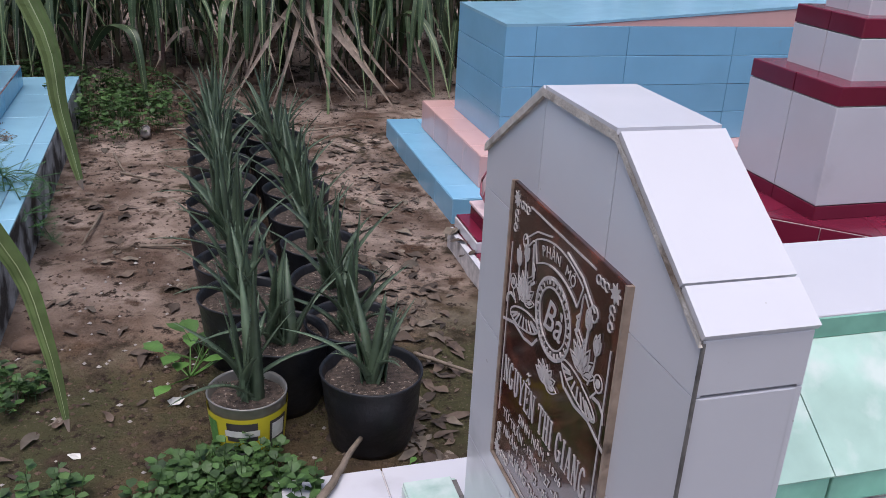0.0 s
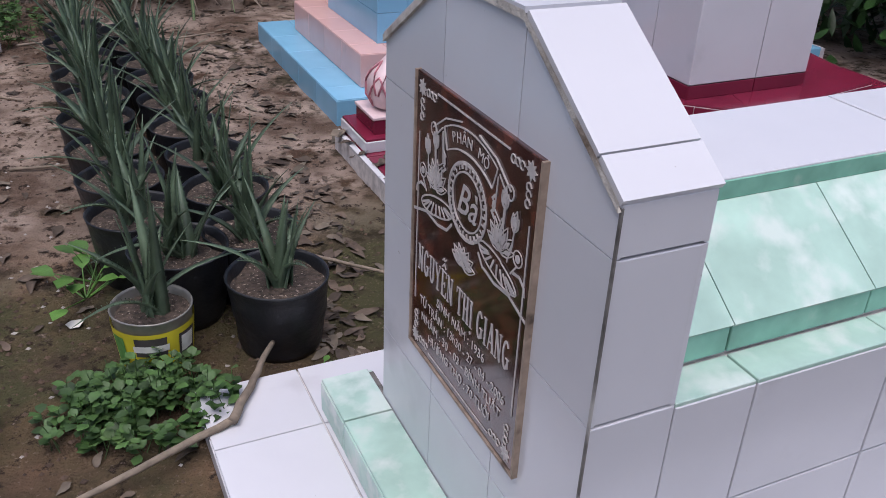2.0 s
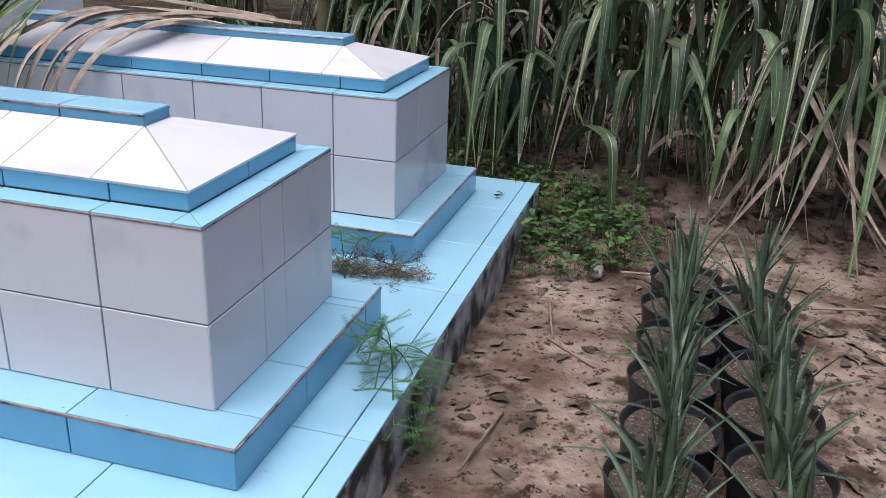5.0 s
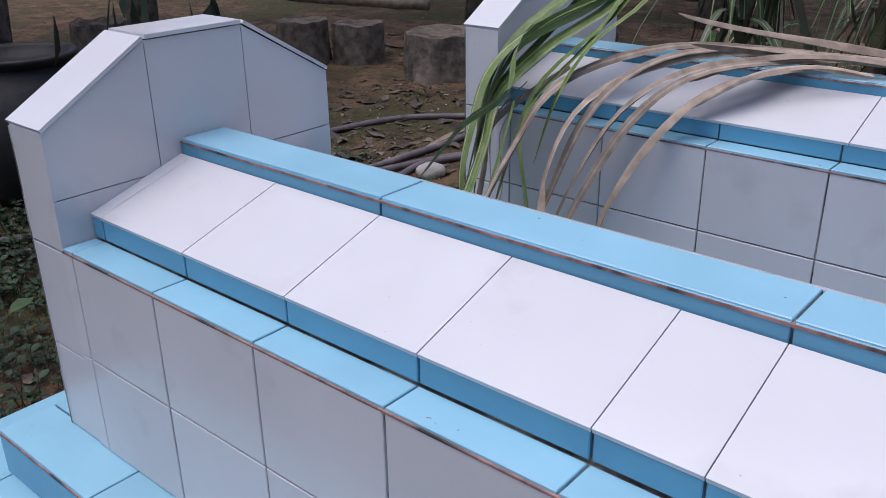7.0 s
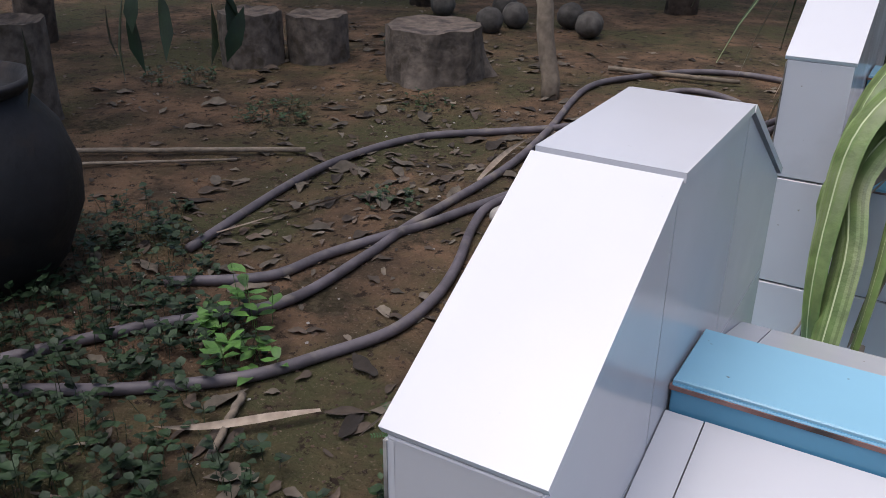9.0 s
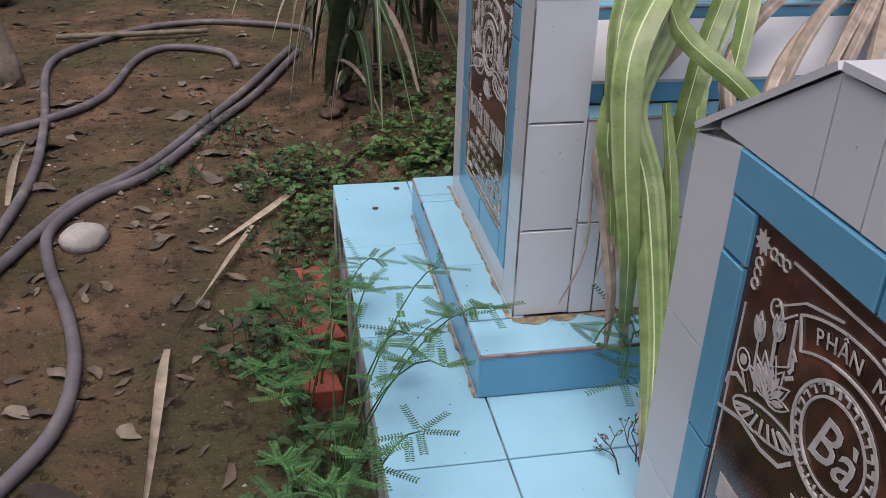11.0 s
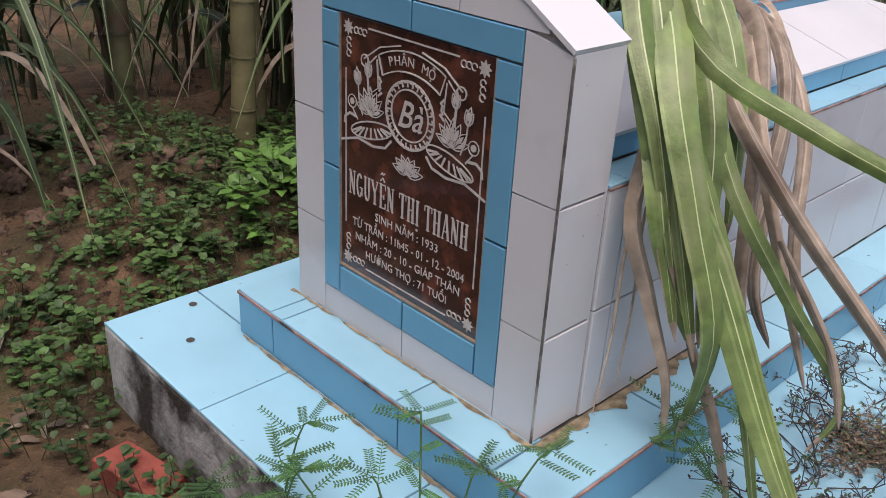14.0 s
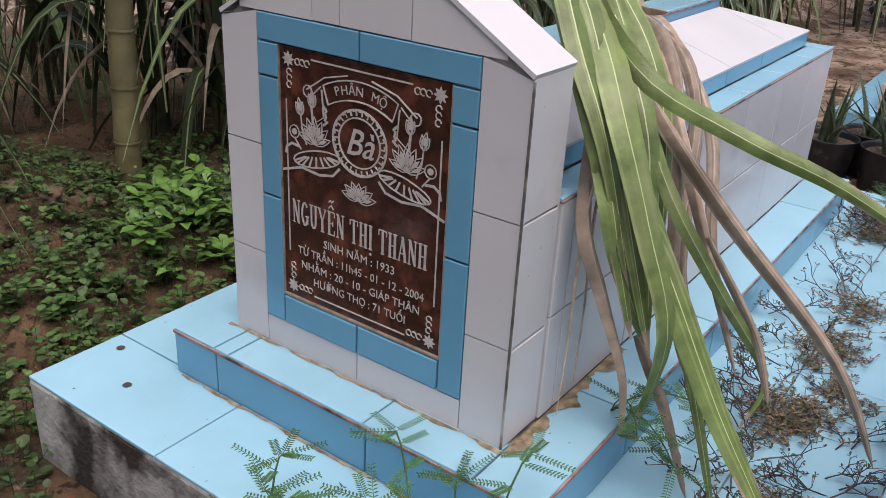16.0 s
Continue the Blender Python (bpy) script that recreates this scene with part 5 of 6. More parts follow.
# fallen cane top draped over the second blue tomb, behind its headstone
DRAPE = [
    (((-1.91, 2.62, 1.91), (-1.93, 2.32, 1.61), (-1.98, 2.14, 1.28), (-2.18, 1.92, 1.13), (-2.29, 1.80, 1.00), (-2.31, 1.72, .83), (-2.30, 1.655, .62), (-2.26, 1.71, .35)), .072, 0),
    (((-1.92, 2.62, 1.92), (-1.96, 2.32, 1.62), (-1.99, 2.12, 1.25), (-2.18, 1.90, 1.05), (-2.28, 1.80, .90), (-2.26, 1.70, .75), (-2.27, 1.55, .50), (-2.31, 1.43, .36), (-2.33, 1.37, .27)), .078, 0),
    (((-1.93, 2.62, 1.93), (-1.92, 2.32, 1.63), (-2.01, 2.08, 1.25), (-2.20, 1.84, 1.08), (-2.12, 1.65, .97), (-2.12, 1.45, .916), (-2.10, 1.25, .82)), .045, 0),
    (((-1.94, 2.62, 1.90), (-1.95, 2.32, 1.64), (-2.11, 2.04, 1.22), (-2.31, 1.81, .90), (-2.31, 1.76, .74), (-2.28, 1.70, .58)), .06, 0),
    (((-1.90, 2.62, 1.91), (-1.91, 2.32, 1.65), (-1.89, 2.10, 1.26), (-2.00, 1.90, 1.08), (-2.06, 1.81, .92), (-2.10, 1.77, .72)), .05, 0),
    (((-1.91, 2.62, 1.92), (-1.94, 2.32, 1.60), (-1.96, 2.06, 1.22), (-2.12, 1.84, .98), (-2.18, 1.77, .78), (-2.22, 1.72, .55)), .055, 0),
    (((-1.92, 2.62, 1.93), (-1.90, 2.32, 1.61), (-2.00, 2.16, 1.31), (-2.18, 1.95, 1.16), (-2.29, 1.80, .92), (-2.31, 1.68, .58)), .06, 0),
    (((-1.93, 2.62, 1.90), (-1.93, 2.32, 1.62), (-1.99, 1.99, 1.16), (-2.14, 1.78, .88), (-2.05, 1.66, .64), (-1.90, 1.55, .38), (-1.97, 1.57, .27)), .036, 0),
    (((-2.20, 1.80, .90), (-2.20, 1.70, .70), (-2.22, 1.60, .45), (-2.25, 1.52, .25)), .026, 0),
    (((-1.90, 2.62, 1.92), (-1.92, 2.32, 1.64), (-2.06, 2.12, 1.32), (-2.25, 1.93, 1.12), (-2.31, 1.82, .96), (-2.31, 1.74, .70)), .06, 0),
    (((-1.91, 2.62, 1.93), (-1.95, 2.32, 1.65), (-2.11, 2.09, 1.29), (-2.27, 1.90, 1.06), (-2.315, 1.80, .86), (-2.31, 1.72, .60)), .055, 0),
    (((-1.50, 2.35, 1.05), (-1.82, 2.06, 1.08), (-2.06, 1.84, .98), (-2.10, 1.64, .80), (-2.08, 1.40, .57), (-2.05, 1.289, .358)), .046, 1),
    (((-1.40, 2.30, 1.05), (-1.72, 2.02, 1.07), (-1.96, 1.83, .94), (-2.02, 1.70, .70), (-1.97, 1.60, .40)), .042, 1),
    (((-1.40, 2.35, 1.05), (-1.74, 2.00, 1.08), (-1.94, 1.83, .93), (-2.05, 1.74, .60), (-2.07, 1.68, .42)), .05, 1),
    (((-1.40, 2.30, 1.05), (-1.66, 1.98, 1.04), (-1.82, 1.83, .90), (-1.96, 1.76, .60), (-1.95, 1.70, .45)), .05, 1),
    (((-1.42, 2.25, 1.04), (-1.62, 1.98, 1.00), (-1.74, 1.82, .86), (-1.84, 1.74, .62), (-1.84, 1.67, .42)), .046, 1),
    (((-1.42, 2.30, 1.05), (-1.68, 1.99, 1.05), (-1.85, 1.83, .92), (-1.99, 1.78, .64), (-2.03, 1.74, .46)), .036, 1),
    (((-2.10, 1.95, 1.00), (-2.31, 1.84, .82), (-2.31, 1.78, .66), (-2.30, 1.72, .50), (-2.30, 1.71, .36)), .04, 1),
    (((-2.20, 1.75, .55), (-2.22, 1.66, .42), (-2.24, 1.58, .25)), .03, 1),
    (((-2.02, 1.70, .72), (-1.95, 1.58, .50), (-1.97, 1.52, .36)), .026, 1),
    (((-2.20, 1.87, .95), (-2.315, 1.84, .80), (-2.322, 1.84, .55), (-2.38, 1.82, .42)), .007, 1),
    (((-2.20, 1.87, .92), (-2.28, 1.84, .78), (-2.27, 1.84, .60), (-2.30, 1.83, .45)), .006, 1),
    # papery sheaths lying across the ridge
    (((-1.02, 2.42, 1.03), (-1.30, 2.30, 1.06), (-1.55, 2.15, 1.08), (-1.72, 1.98, 1.10)), .045, 1),
    (((-1.12, 2.34, 1.03), (-1.35, 2.22, 1.07), (-1.58, 2.10, 1.06), (-1.70, 1.95, 1.00)), .04, 1),
    (((-1.20, 2.52, 1.03), (-1.42, 2.36, 1.08), (-1.62, 2.20, 1.12), (-1.80, 2.05, 1.17)), .05, 1),
    (((-1.28, 2.20, 1.03), (-1.42, 2.14, 1.05), (-1.55, 2.02, 1.03), (-1.66, 1.90, .94)), .032, 1),
]
top = thing("fallen_cane_top", "long green and brown cane leaves draped over the tomb", "leaves")
for i, (path, width, dry) in enumerate(DRAPE):
    veined_leaf(top, path, width, dry, 900 + i, Vector((.35, .3, 1)) if i == 2 else Vector((.72, -.55 + .25 * math.sin(i * 2.3), .15)))
lean_stalk = Soup()
for k in range(12):
    a, b = Vector((-1.60, 3.55, -.02)).lerp(Vector((-1.93, 2.58, 1.96)), k / 12), Vector((-1.60, 3.55, -.02)).lerp(Vector((-1.93, 2.58, 1.96)), (k + 1) / 12)
    lean_stalk.rod(a, a.lerp(b, .93), .0165, .0155, 0, 8)
    lean_stalk.rod(a.lerp(b, .93), b, .0185, .0175, 0, 8)
lean_stalk.out("stalk", "cane_stalk", top)
# single green blades that hang in beside the aisle
lone = thing("sugarcane", "lone sugarcane with narrow hanging green leaves", "sugarcane")
for i, path in enumerate([((-.6, -2.1, 1.45), (-.1, -1.85, 1.46), (.28, -1.66, 1.25), (0.417, -1.6, 1.005), (0.452, -1.6, 0.867), (0.464, -1.6, 0.72)),
                          ((-.6, -2.1, 1.7), (-.1, -1.8, 1.75), (.35, -1.62, 1.55), (0.486, -1.6, 1.297), (0.506, -1.6, 1.167), (0.519, -1.6, 1.07))]):
    veined_leaf(lone, path, .027, 0, 950 + i, Vector((1, .3, 0)))
lone_stalk = Soup()
for k in range(10):
    lone_stalk.rod(Vector((-.6, -2.1, -.03 + .18 * k)), Vector((-.6, -2.1, .13 + .18 * k)), .0165, .0155, 0, 8)
    lone_stalk.rod(Vector((-.6, -2.1, .13 + .18 * k)), Vector((-.6, -2.1, .15 + .18 * k)), .0185, .018, 0, 8)
lone_stalk.out("stalk", "cane_stalk", lone)
# broad leaves arching out of the cane row over the aisle's end
row = thing("sugarcane_clump", "front sugarcane with broad arching grey-green leaves", "sugarcane", "sugarcane along the graves")
rowq = random.Random(17)
for i in range(46):
    x = -.55 + 3.3 * i / 46 + rowq.uniform(-.08, .08)
    b = Vector((x, rowq.uniform(3.35, 3.6), rowq.uniform(.25, 1.1)))
    dx, out, rise = rowq.uniform(-.35, .35), rowq.uniform(.15, .55), rowq.uniform(.2, .55)
    veined_leaf(row, (b, b + Vector((dx * .3, -out * .25, rise * .75)), b + Vector((dx * .65, -out * .6, rise)), b + Vector((dx * .9, -out * .9, rise * .6)), b + Vector((dx, -out, rise * .6 - rowq.uniform(.25, .6)))), rowq.uniform(.045, .08), 0, 1000 + i, Vector((1, rowq.uniform(-.4, .4), 0)), ("cane_leaf", "cane_leaf", "cane_leaf", "cane_rib", "dry_leaf", "dry_leaf"))
for i in range(7):
    st = Soup()
    for k in range(9):
        st.rod(Vector((-.5 + .5 * i, 3.5, -.02 + .15 * k)), Vector((-.5 + .5 * i, 3.5, .12 + .15 * k)), .0165, .0155, 0, 8)
        st.rod(Vector((-.5 + .5 * i, 3.5, .12 + .15 * k)), Vector((-.5 + .5 * i, 3.5, .13 + .15 * k)), .0185, .018, 0, 8)
    st.out("stalk", "cane_stalk", row)
# dry leaf bundle at the foot of the cane row
dryq = random.Random(5)
DB = []
for i in range(16):
    a = (1.35 + dryq.uniform(-.2, .35), 3.45 + dryq.uniform(-.1, .15), dryq.uniform(.5, .9))
    e = (a[0] + dryq.uniform(-.55, .6), 2.85 + dryq.uniform(-.25, .35), dryq.uniform(.01, .12))
    DB.append((a, (a[0], a[1] - .15, a[2] + .15), ((a[0] + e[0]) / 2, e[1] + .2, .35), e))
long_leaves("dry_cane_leaves", "bundle of dry tan cane leaves sweeping to the ground", DB, ["dry_leaf", "midrib"], [dryq.uniform(.03, .05) for _ in DB], tuple(range(16)))


# bamboo culms beside the cane
def culm(x, y, r, lean, mat, label, h=2.4):
    th = thing("cane_culm", label, "bamboo", at=(x, y, ground_z(x, y) - .02))
    s = Soup()
    n = 11
    for i in range(n):
        a = Vector((lean[0] * i / n, lean[1] * i / n, h * i / n))
        b = Vector((lean[0] * (i + 1) / n, lean[1] * (i + 1) / n, h * (i + 1) / n))
        s.rod(a, a.lerp(b, .95), r * 1.03, r * .98, 0, 14)
        s.rod(a.lerp(b, .95), b, r * 1.12, r * 1.1, 0, 14)
    s.out("culm", mat, th)


culm(-1.70, 4.15, .05, (.12, 0), "bamboo", "thick olive bamboo culm with pale nodes")
culm(-1.50, 4.32, .032, (-.05, .1), "bamboo", "yellow jointed cane culm with brown nodes")
culm(-1.95, 4.7, .045, (.1, .1), "cane_stalk", "dark green bamboo culm in the shade")
culm(-1.25, 4.5, .03, (.1, .1), "cane_stalk", "thin grey cane culm")


# ---- weeds ----
def weed_patch(name, label, spots, mat, leaf=(.02, .035), density=60, height=.12, seed=1, kind="stuff", broad=.75):
    q = random.Random(seed)
    s = Soup()
    for x, y, r in spots:
        for i in range(int(density * r * r * 30)):
            a, d = q.uniform(0, 6.28), r * math.sqrt(q.random())
            px, py = x + d * math.cos(a), y + d * math.sin(a)
            hh = height * q.uniform(.25, 1) * (1 - .6 * (d / r) ** 2)
            b = Vector((px, py, ground_z(px, py) - .005))
            t = b + Vector((q.uniform(-.03, .03), q.uniform(-.03, .03), hh))
            s.rod(b, t, .0014, .001, 0, 3)
            for k in range(q.randint(3, 5)):
                ln = q.uniform(*leaf)
                s.blade(t - Vector((0, 0, q.uniform(0, hh * .5))), rand_dir(q, -.1, .5), Vector((0, 0, 1)), ln, ln * broad, 0, q.uniform(-.1, .2))
    return tagged(s.out(name, mat), label, "weeds", kind=kind)


weed_patch("round_leaf_weeds", "low green round-leaved weeds on the soil", [(.70, -.90, .16), (.58, -.88, .13), (.84, -.95, .09), (.25, -.85, .1), (.05, -1.0, .14), (.66, -.82, .12), (.74, -.84, .1), (-.35, -.25, .2), (-.05, -.16, .1), (.1, -.3, .1)], "weed", (.022, .04), 105, .17, 11)
weed_patch("corner_weeds", "leafy green weeds at the platform's corner", [(.13, 2.5, .26), (.4, 2.75, .28), (.0, 3.1, .35), (.35, 3.2, .3), (-.4, 3.4, .35), (-.1, 2.75, .2)], "weed", (.03, .05), 34, .28, 12)
# these weeds carry the tree shade in their leaf colour
weed_patch("yard_weeds", "green weeds round the jar and the hoses, darkened as in tree shade", [(-4.5, 1.45, .45), (-4.1, 1.15, .4), (-3.75, .75, .4), (-4.7, 1.9, .35), (-4.1, 1.6, .28), (-3.5, 1.1, .25), (-4.4, .8, .4), (-5.0, 2.2, .25), (-3.35, .55, .35), (-3.1, .2, .3), (-3.7, .3, .35), (-4.8, 1.1, .4), (-4.0, .5, .3)], "shade_weed", (.016, .045), 28, .18, 13)
weed_patch("small_yard_weeds", "scattered small weeds in the yard", [(-6.7, 4.1, .25), (-5.6, 3.8, .25), (-4.2, 2.97, .14), (-3.4, 3.6, .13), (-5.9, 5.9, .3), (-3.0, 3.5, .2), (-3.2, 4.1, .2), (-4.9, 4.4, .15)], "weed", (.018, .035), 30, .14, 14)
weed_patch("front_weeds", "mixed green weeds along the platform's front", [(-2.95, 2.55, .14), (-2.92, 2.2, .15), (-2.93, 1.85, .16), (-3.05, 1.5, .2), (-3.0, 2.9, .12), (-3.1, 2.3, .14)], "weed", (.016, .035), 60, .17, 15)
weed_patch("north_weeds", "green ground cover north of the platform", [(-2.6, 3.35, .35), (-2.1, 3.45, .35), (-1.6, 3.6, .4), (-2.4, 3.8, .3), (-1.9, 3.95, .35), (-1.4, 4.0, .35), (-2.95, 3.6, .25), (-1.1, 3.5, .3), (-2.1, 4.4, .4), (-2.75, 3.15, .25), (-2.3, 3.2, .3)], "weed", (.018, .04), 42, .15, 16)
weed_patch("bright_weeds", "bright green leafy seedlings", [(-1.95, 3.45, .2), (-1.75, 3.75, .16), (-4.02, 1.8, .12), (-3.85, 1.65, .1)], "bright_weed", (.05, .085), 30, .26, 17, broad=.5)


def broad_plant(x, y, seed, size, n, label, mat="weed"):
    q = random.Random(seed)
    s = Soup()
    b = Vector((x, y, ground_z(x, y) - .005))
    for i in range(n):
        d = rand_dir(q, .3, .9)
        t = b + d * size * q.uniform(.6, 1.2)
        s.rod(b, t, .003, .002, 0, 4)
        h = Vector((d.x, d.y, .1))
        s.blade(t, h, Vector((0, 0, 1)), size * q.uniform(.5, .8), size * q.uniform(.35, .5), 0, .05)
    return tagged(s.out("seedling", mat), label, "plant")


broad_plant(.60, -.28, 3, .12, 11, "grey-green broad-leaved seedling beside the pots", "bright_weed")
broad_plant(.64, -.2, 4, .1, 8, "grey-green broad-leaved seedling beside the pots", "bright_weed")
broad_plant(1.12, -.88, 5, .05, 8, "small green seedling by the white base", "bright_weed")
broad_plant(-3.6, .62, 6, .17, 8, "broad-leaved green seedling in the yard")


def feather_plant(base, stems, seed, label, mat="feather_weed", size=(.045, .095)):
    """Weed with feathery leaves: thin stems, fronds with paired leaflets."""
    q = random.Random(seed)
    th = thing("feathery_weed", label, "weed", at=base)
    for tip in stems:
        s = Soup()
        tip = Vector(tip) - Vector(base)
        pts = bezier(Vector((0, 0, 0)), Vector((tip.x * .2, tip.y * .2, max(tip.z, 0) * .5 + .05)), Vector((tip.x * .7, tip.y * .7, tip.z + .06)), tip, 8)
        for a, c in zip(pts, pts[1:]):
            s.rod(a, c, .0022, .0018, 0, 4)
        for i in range(4, 9):
            for k in range(2 if i < 8 else 4):
                d = rand_dir(q, -.15, .45)
                o = pts[i]
                ln = q.uniform(*size)
                e = o + d * ln
                s.rod(o, e, .0009, .0006, 0, 3)
                side = d.cross(Vector((0, 0, 1))).normalized()
                for m in range(11):
                    f = o + d * ln * (m + 1.5) / 12
                    for sg in (1, -1):
                        s.blade(f, side * sg + d * .35, Vector((0, 0, 1)), .0105, .0038, 0, .05)
        s.out("frond", mat, th)
    return th


feather_plant((-2.90, 1.72, 0), [(-2.62, 2.03, .42), (-2.88, 2.1, .40), (-2.55, 1.78, .45), (-2.8, 1.95, .42), (-2.74, 1.72, .44), (-2.68, 1.62, .42), (-2.6, 1.9, .36)], 31, "green feathery weed leaning over the blue platform")
feather_plant((-2.92, 2.1, 0), [(-2.82, 2.12, .33), (-2.95, 2.25, .28), (-2.75, 2.2, .36), (-3.0, 2.0, .25)], 32, "green feathery weed beside the platform front")
feather_plant((-2.96, 1.35, 0), [(-2.75, 1.5, .36), (-2.85, 1.4, .40), (-3.05, 1.3, .28), (-2.8, 1.2, .34)], 33, "green feathery weed beside the platform front")
for k, (fy, fz) in enumerate(((2.28, .24), (1.92, .28), (1.58, .26))):
    feather_plant((-2.96, fy, 0), [(-2.98 + .10 * math.cos(j * 1.7 + k), fy + .12 * math.sin(j * 1.7 + k), fz * (.6 + .13 * (j % 4))) for j in range(4)], 60 + k, "green feathery weed beside the platform front", size=(.04, .075))
feather_plant((-.10, 1.05, PZ), [(.04, .90, .20), (.06, .82, .06), (-.10, .84, .30), (.08, .93, .12), (.02, .76, .12), (.06, 1.02, .22), (-.12, .98, .32), (.03, .70, .20), (-.04, .74, .28), (.09, .84, .03), (-.15, .88, .30)], 34, "green feathery weed drooping over the platform edge", size=(.07, .13))
feather_plant((-.45, 1.52, PZ), [(-.5, 1.58, .38), (-.38, 1.6, .36), (-.55, 1.48, .35)], 35, "green feathery weed between the tombs")
feather_plant((-2.2, 1.78, PZ + .12), [(-2.35, 1.66, .42), (-2.3, 1.6, .36), (-2.12, 1.6, .38)], 36, "green feathery weed at the foot of the headstone")


def dry_weed(spots, seed):
    """Brown tufts of tiny leaves, thinning out towards their edges."""
    q = random.Random(seed)
    s = Soup()
    for x, y, z, r, n in spots:
        for i in range(n):
            a, d = q.uniform(0, 6.28), r * q.random() ** .7
            p = Vector((x + d * math.cos(a), y + d * math.sin(a) * .7, z))
            for k in range(4):
                e = p + rand_dir(q, -.2, .5) * q.uniform(.015, .045)
                e.z = max(e.z, z + .003)
                s.rod(p, e, .0011, .0008, 0, 3)
                for m in range(3):
                    s.blade(e, rand_dir(q, -.2, .6), Vector((0, 0, 1)), q.uniform(.006, .014), .005, q.choice((0, 0, 1, 2)), .1)
                p = e
    return tagged(s.out("dry_weeds", ["dry_weed", "weed", "twig_dark"]), "tangle of dry brown weeds between the tombs", "weeds", kind="stuff")


def bare_twigs(spots, seed):
    """Thin dark forking stems with a few tiny leaves, standing on the tiles."""
    q = random.Random(seed)
    s = Soup()
    def fork(p, d, ln, depth):
        e = p + d * ln
        e.z = max(e.z, PZ + .004)
        s.rod(p, e, .0009 + .0004 * depth, .0009 + .0003 * depth, 0, 3)
        if depth == 0:
            for m in range(2):
                s.blade(e, rand_dir(q, -.1, .8), Vector((0, 0, 1)), q.uniform(.006, .013), .005, 1 if q.random() < .3 else 0, .1)
            return
        for k in range(q.choice((2, 2, 3))):
            fork(e, (d + rand_dir(q, -.5, .6) * .8).normalized(), ln * q.uniform(.6, .95), depth - 1)
    for x, y, r, n in spots:
        for i in range(n):
            a, d = q.uniform(0, 6.28), r * math.sqrt(q.random())
            fork(Vector((x + d * math.cos(a), y + d * math.sin(a) * .6, PZ)), rand_dir(q, .1, .8), q.uniform(.022, .05), 3)
    return tagged(s.out("bare_twigs", ["twig_dark", "weed"]), "thin dark forking weed stems on the blue tiles", "weeds", kind="stuff")


dry_weed([(-1.80, 1.50, PZ, .13, 130), (-1.62, 1.42, PZ, .08, 40), (-1.40, 1.50, PZ, .12, 80), (-1.10, 1.50, PZ, .1, 60), (-.45, 1.6, PZ, .1, 70), (-.25, 1.62, PZ, .1, 60), (-2.15, 1.42, PZ, .08, 30)], 41)
bare_twigs([(-1.72, 1.66, .20, 20), (-1.35, 1.62, .2, 10), (-2.05, 1.58, .16, 16), (-1.85, 1.36, .22, 16), (-1.0, 1.56, .18, 6), (-.65, 1.58, .18, 6), (-2.25, 1.45, .15, 8), (-.35, 1.66, .12, 10)], 43)


# ---- the yard ----
def hose(pts, label):
    vs = [Vector((x, y, ground_z(x, y) + .02)) for x, y in pts]
    out = []
    for i in range(len(vs) - 1):
        p0, p1, p2, p3 = vs[max(i - 1, 0)], vs[i], vs[i + 1], vs[min(i + 2, len(vs) - 1)]
        for k in range(6):
            t = k / 6
            out.append(.5 * ((2 * p1) + (p2 - p0) * t + (2 * p0 - 5 * p1 + 4 * p2 - p3) * t * t + (3 * p1 - p0 - 3 * p2 + p3) * t ** 3))
    out.append(vs[-1])
    return tagged(part("hose", tube(out, .0205, 10), "hose", smooth=True), label, "hose", "hoses in the yard")


hose([(-4.6, 1.1), (-4.3, 1.6), (-4.02, 1.98), (-3.98, 2.45), (-3.99, 2.82), (-3.97, 3.63), (-4.06, 4.34), (-4.23, 5.33), (-4.05, 5.85), (-3.75, 6.2), (-3.31, 6.3), (-2.8, 6.1), (-2.75, 5.7)], "grey plastic hose curving across the bare yard")
hose([(-4.63, 2.15), (-4.75, 2.93), (-4.76, 3.4), (-4.62, 3.86), (-4.3, 4.2), (-4.04, 4.4), (-3.85, 4.72), (-3.77, 5.43), (-3.6, 5.66), (-3.29, 5.5), (-3.2, 5.2)], "dusty grey hose looping over another hose")
hose([(-4.5, 1.9), (-4.2, 2.12), (-4.12, 2.38), (-4.02, 2.62), (-3.94, 2.82), (-3.83, 3.18), (-3.75, 3.42), (-3.53, 3.75), (-3.32, 4.3), (-3.15, 4.76), (-2.9, 5.57)], "grey hose lying beside another hose")
hose([(-4.6, 1.0), (-4.27, 1.2), (-4.05, 1.35), (-3.81, 1.57), (-3.69, 1.79), (-3.58, 2.03), (-3.57, 2.28), (-3.63, 2.55), (-3.76, 2.92), (-3.80, 3.17), (-3.70, 3.45), (-3.5, 3.68), (-3.27, 4.28), (-3.08, 4.74), (-2.85, 5.5)], "thick grey hose bent round a pale stone")


